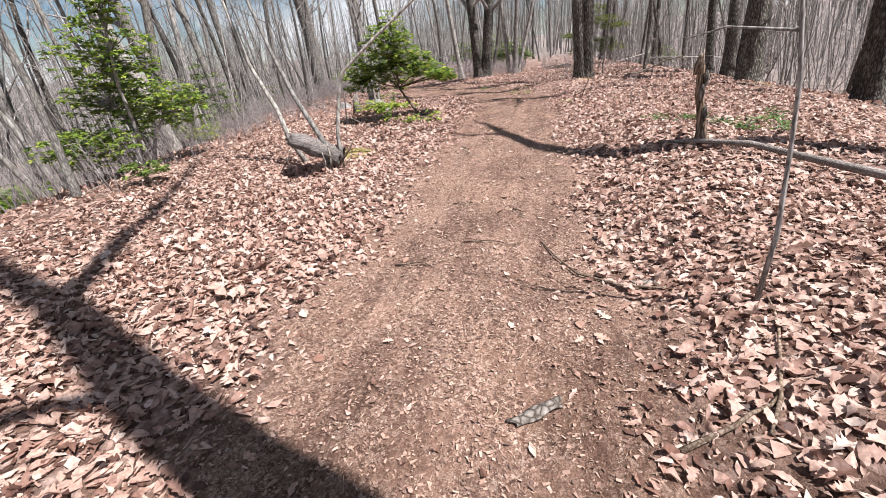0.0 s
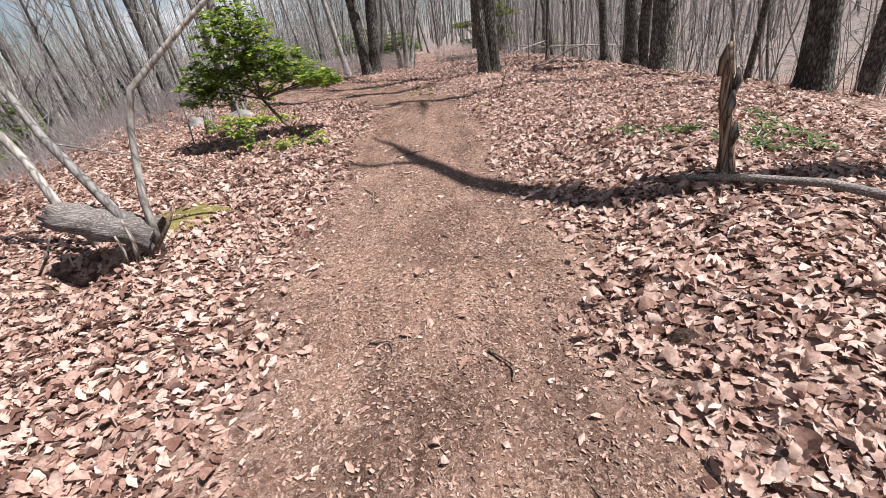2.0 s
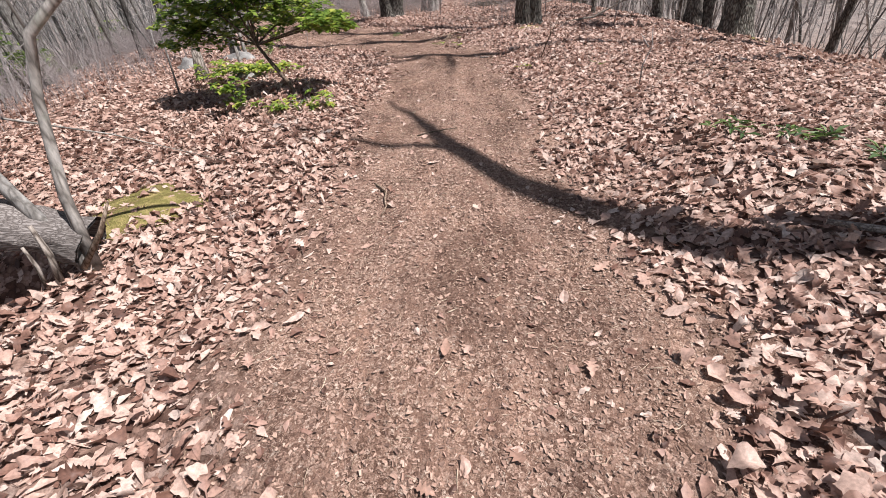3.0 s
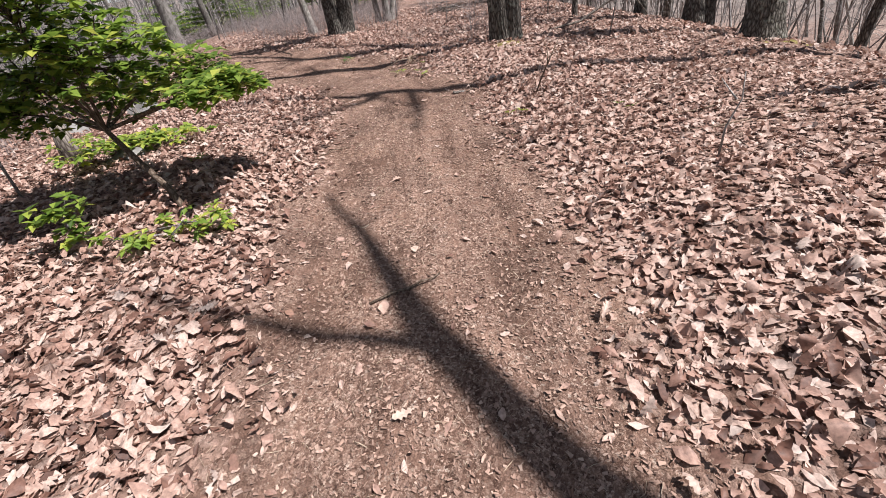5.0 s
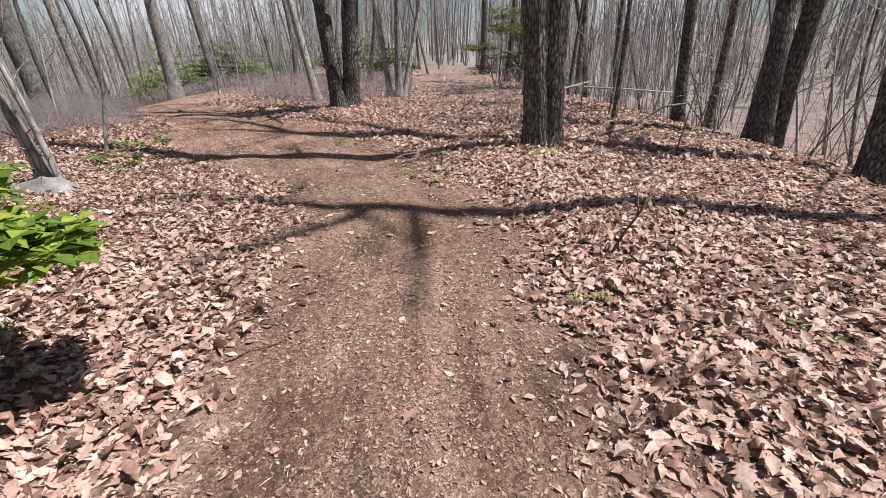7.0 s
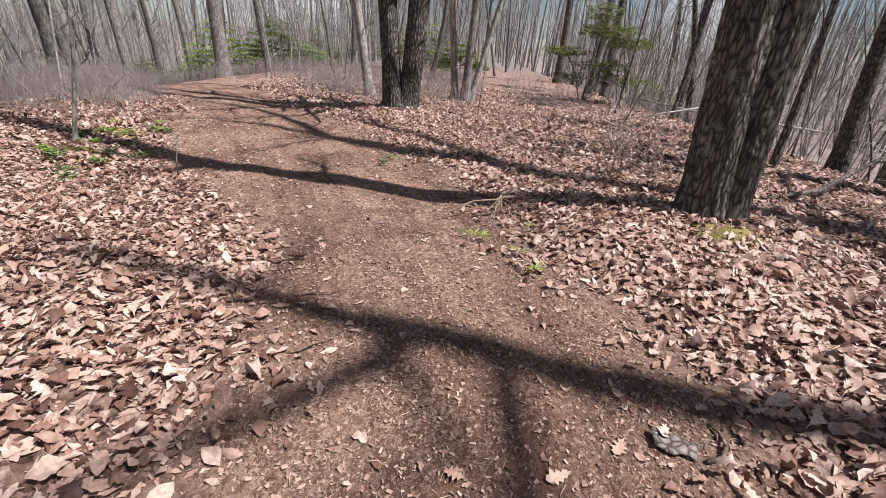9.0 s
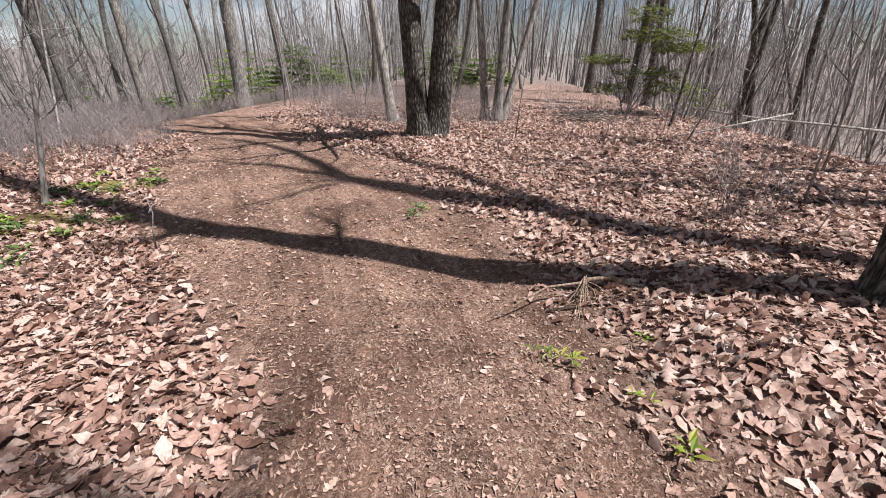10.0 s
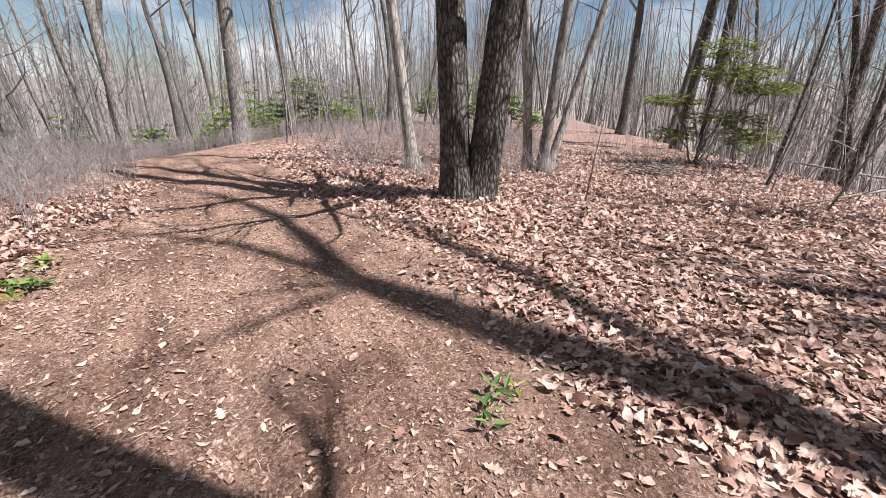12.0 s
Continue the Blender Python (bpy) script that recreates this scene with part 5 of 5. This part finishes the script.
line_thing("dead_twig", [(1.72, 6.17, z), (1.78, 6.14, z + 0.2), (1.84, 6.1, z + 0.36), (1.95, 6.06, z + 0.62)], [0.010, 0.010, 0.009, 0.004], M_STICK, "dark dead twig standing in the leaves", "twig", 6,
           twigs=[[(1.84, 6.1, z + 0.36), (1.86, 6.2, z + 0.5), (1.84, 6.3, z + 0.6)]])
for i, (x, y, h, lx) in enumerate([(1.5, 14.5, 0.8, 0.15), (3.1, 18.9, 1.9, 0.12), (3.35, 15.7, 2.6, 0.35), (3.4, 17.0, 1.3, 0.1), (-0.22, 14.1, 0.32, 0.02), (-0.75, 14.3, 0.26, 0.1), (0.1, 15.5, 1.6, 0.08), (4.4, 16.6, 1.5, 0.2),
                                   (2.3, 3.6, 0.6, 0.05), (3.0, 11.8, 1.7, 0.03), (4.6, 12.8, 2.6, 0.05), (4.1, 13.2, 2.2, -0.03), (3.9, 9.0, 1.3, 0.1), (-3.3, 10.2, 0.5, 0.1), (-5.6, 0.2, 0.8, -0.3), (-3.9, 5.2, 1.6, 0.1)]):
    z = gz(x, y)
    r = random.Random(300 + i)
    line_thing("seedling", [(x, y, z - 0.02), (x + lx * h * 0.4 + r.uniform(-0.03, 0.03), y, z + h * 0.4), (x + lx * h * 0.7 + r.uniform(-0.04, 0.04), y, z + h * 0.7), (x + lx * h, y, z + h)],
               [0.006 + 0.005 * h, 0.005 + 0.004 * h, 0.004 + 0.002 * h, 0.003], M_TWIG, "thin bare seedling standing in the leaf litter", "sapling", 6, "bare seedlings",
               twigs=[[(x + lx * h * 0.7, y, z + h * 0.7), (x + lx * h * 0.7 + r.uniform(-0.3, 0.3) * h, y + r.uniform(-0.2, 0.2), z + h * 0.9)]], seed=i)


def bark_chip(x, y, length, width, turn, label):
    """A curled slab of bark lying on the ground."""
    rng = random.Random(int(100 * abs(x * 7 + y)))
    root = tagged(empty("bark_chip", pose(x, y, gz(x, y) + 0.012, 0, 0, turn)), label, "bark")
    s = Soup()
    n, k = 7, 6
    for top in (1, 0):
        for i in range(n):
            for j in range(k):
                u, v = i / (n - 1) - 0.5, j / (k - 1) - 0.5
                edge = 1 + 0.25 * math.sin(9 * u + 2) * (0.3 + abs(v)) + rng.uniform(-0.06, 0.06)
                s.v.append((u * length * (1 + 0.12 * math.sin(5 * v)), v * width * edge, 0.03 * length * (1 - 4 * v * v) + 0.006 * math.sin(7 * u) + (0.008 if top else 0)))
    m = n * k
    for i in range(n - 1):
        for j in range(k - 1):
            q = (i * k + j, (i + 1) * k + j, (i + 1) * k + j + 1, i * k + j + 1)
            s.f += [q, tuple(m + e for e in reversed(q))]
    rim = [i * k for i in range(n)] + [(n - 1) * k + j for j in range(1, k)] + [i * k + k - 1 for i in range(n - 2, -1, -1)] + list(range(k - 2, 0, -1))
    for a, b in zip(rim, rim[1:] + rim[:1]):
        s.f.append((b, a, m + a, m + b))
    part("bark", s, M_DEAD, root)


bark_chip(0.57, -3.36, 0.26, 0.06, 35, "flat weathered strip of wood on the dirt trail")
bark_chip(0.87, 7.08, 0.17, 0.09, -20, "gray curled bark chip at the trail edge")
bark_chip(1.25, -2.25, 0.16, 0.05, 5, "dark split piece of wood among the leaves")


# ---- low green plants ----
def rosette(name, x, y, n, leaf, label, mat, seed, wide=0.2):
    rng = random.Random(seed)
    root = tagged(empty(name, pose(x, y, gz(x, y) + 0.02)), label, "plant")
    s = Soup()
    for i in range(n):
        spray(s, rng, Vector((rng.gauss(0, leaf * 0.6), rng.gauss(0, leaf * 0.6), 0.01 + 0.03 * rng.random())), 4, leaf, -0.1, wide)
    tagged(part("foliage", s, mat, root, smooth=False), kind="stuff")
    return root


for i, (x, y, n, lf, mat) in enumerate([(0.12, 8.9, 3, 0.07, M_YOUNG), (0.38, 8.68, 2, 0.07, M_YOUNG), (0.45, 8.4, 2, 0.09, M_YOUNG), (-1.12, 11.2, 4, 0.11, M_FERN), (-1.05, 11.3, 1, 0.09, M_YOUNG),
                                        (1.28, 5.55, 3, 0.09, M_YOUNG), (0.02, 9.0, 4, 0.06, M_NEEDLE), (0.5, 9.1, 2, 0.06, M_GREEN), (-2.2, 5.5, 6, 0.08, M_GREEN), (2.3, 5.0, 2, 0.08, M_NEEDLE)]):
    rosette("green_plant", x, y, n, lf, "small green leafy plant among dry leaves", mat, 400 + i, 0.13)
for i, (x, y) in enumerate([(2.55, 1.7), (2.85, 1.2), (2.75, 1.5), (3.1, 1.0), (3.3, 1.4), (3.35, 0.7), (3.0, 0.75), (3.9, 2.1), (3.7, 1.8), (3.5, 1.1), (2.3, 1.9), (-4.6, 11.9), (-4.9, 11.5), (-4.4, 10.6), (-4.7, 10.2), (-5.3, 11.2), (-4.2, 9.8)]):
    rosette("fern_clump", x, y, 6, 0.12, "clump of green evergreen ferns in the leaf litter", M_FERN, 500 + i, 0.14)

# heap of dead twigs on the ridge
r = random.Random(77)
root = tagged(empty("brush_heap", pose(1.95, 18.4, gz(1.95, 18.4))), "heap of gray dead twigs on the ridge", "brush heap")
for i in range(26):
    s = Soup()
    a = r.uniform(0, 3.14)
    d = Vector((math.cos(a), math.sin(a) * 0.5, r.uniform(-0.15, 0.25))) * r.uniform(0.3, 0.7)
    o = Vector((r.gauss(0, 0.3), r.gauss(0, 0.18), r.uniform(0.05, 0.2)))
    s.tube([o - d, o + Vector((0, 0, 0.04)), o + d], [0.012, 0.01, 0.004], 5)
    part("dead_branch", s, M_DEAD, root)

# dried rust-brown seedlings right of the bend
brush("dry_brush", 45, 26, lambda r: (r.gauss(2.0, 0.22), r.gauss(11.1, 0.22)), "dried rust-brown wispy seedlings in the leaves", 0.5, 1.0)
for x, y in ((1.28, -0.95), (1.55, -1.75), (1.9, -0.2)):
    mound("dirt_clod", x, y, 0.09, 0.07, 0.05, M_DARK, "dark crumbly clod of earth among the leaves", "earth", int(90 + 10 * x), 0.01)

mound("moss_patch", -4.6, 10.5, 0.8, 0.6, 0.025, M_MOSS, "olive moss and green growth by the trail bend", "moss", 21)
mound("moss_patch", -5.0, 11.7, 0.8, 0.5, 0.025, M_MOSS, "olive moss by the brush at the trail bend", "moss", 22)
# dark sheet over the pit floor paints the shade under the log
mound("burrow", -2.72, 0.64, 0.34, 0.2, 0.012, M_DARK, "dark sheet painting the shade in the hole below the hollow log", "burrow", 23, 0.0)
for i, (x, y) in enumerate([(-4.3, 10.3), (-4.8, 10.8), (-4.5, 11.0), (-5.0, 10.3), (-4.1, 10.7), (-5.2, 11.5), (-4.7, 11.8), (-5.4, 12.0), (-4.9, 12.2), (-2.9, 6.9), (-3.3, 6.9), (-2.5, 6.7)]):
    rosette("green_plant", x, y, 6, 0.08, "low green leafy growth in moss", M_GREEN if i % 2 else M_NEEDLE, 600 + i, 0.25)

# uprooted dead plant with drooping roots at the trail edge
M_TAN = bark_material("tan_twigs", (0.24, 0.16, 0.11), (0.44, 0.33, 0.25), (0.62, 0.51, 0.41), 40, 0.002, 0.0, 0.3)
r = random.Random(78)
hub = Vector((0.29, 9.63, gz(0.29, 9.63)))
root = tagged(empty("twig_heap", pose(*hub)), "pale dead plant with drooping roots at the trail edge", "twigs")
s = Soup()
s.tube([Vector((0, 0, 0.02)), Vector((0.02, 0.0, 0.12)), Vector((0.16, 0.03, 0.13)), Vector((0.36, 0.0, 0.09)), Vector((0.52, 0.03, 0.05))], [0.014, 0.017, 0.016, 0.013, 0.006], 8, wobble=0.15, rng=r)
part("stalk", s, M_TAN, root)
for i in range(18):
    a = r.gauss(-1.75, 0.55)
    ln = r.uniform(0.16, 0.42)
    w = r.uniform(0.0025, 0.005)
    line = []
    for j in range(6):
        t = j / 5
        px, py = math.cos(a) * ln * t + r.uniform(-0.012, 0.012), math.sin(a) * ln * t + r.uniform(-0.012, 0.012)
        line.append(Vector((px, py, gz(hub.x + px, hub.y + py) - hub.z + 0.012 + 0.11 * (1 - t) ** 1.5 + 0.02 * math.sin(7 * t + i))))
    s = Soup()
    s.tube(line, [w * (1 - 0.12 * j) for j in range(6)], 5)
    part("root", s, M_TAN, root)
s = Soup()
s.tube([Vector((0, 0, 0.10)), Vector((-0.25, -0.08, 0.09)), Vector((-0.45, -0.22, 0.03)), Vector((-0.62, -0.36, 0.01))], [0.009, 0.008, 0.006, 0.003], 6, wobble=0.15, rng=r)
part("root", s, M_TAN, root)

# single leaves that lie apart on the trail
rng = np.random.default_rng(91)
LEAF_MESH = []
for k in range(5):
    tv, tf = leaf_template(k % 4, 2)
    tv = tv.copy()
    tv[:, 1] *= rng.uniform(0.85, 1.15, len(tv))
    tv[:, 2] = np.abs(tv[:, 1]) * rng.uniform(0.1, 0.5) + rng.uniform(-0.5, 0.7) * tv[:, 0] ** 2 + rng.normal(0, 0.015, len(tv))
    tv[:, 2] -= tv[:, 2].min()
    LEAF_MESH.append(array_mesh("fallen_leaf", tv, tf, M_SINGLE))
r = random.Random(92)
spots = [(0.04, 5.12), (0.06, 3.23), (0.45, 8.42), (-1.04, 7.75), (0.86, 7.15), (0.65, 7.06), (0.31, 10.79), (-0.82, 11.02), (0.55, -3.55), (0.95, -2.6), (0.9, -1.0), (-0.6, -3.1), (-2.05, 10.9)]
while len(spots) < 110:
    y = r.uniform(-4, 15)
    x = float(trail_x(y)) + r.uniform(-1.2, 1.2)
    spots.append((x, y))
for i, (x, y) in enumerate(spots):
    ob = new("fallen_leaf", LEAF_MESH[i % 5])
    size = r.uniform(0.05, 0.12)
    ob.matrix_basis = pose(x, y, gz(x, y) + 0.006, r.gauss(0, 7), r.gauss(0, 7), r.uniform(0, 360)) @ Matrix.Scale(size, 4)
    tagged(ob, "dry tan leaf lying on the dirt trail", "leaf", "single leaves on the trail")
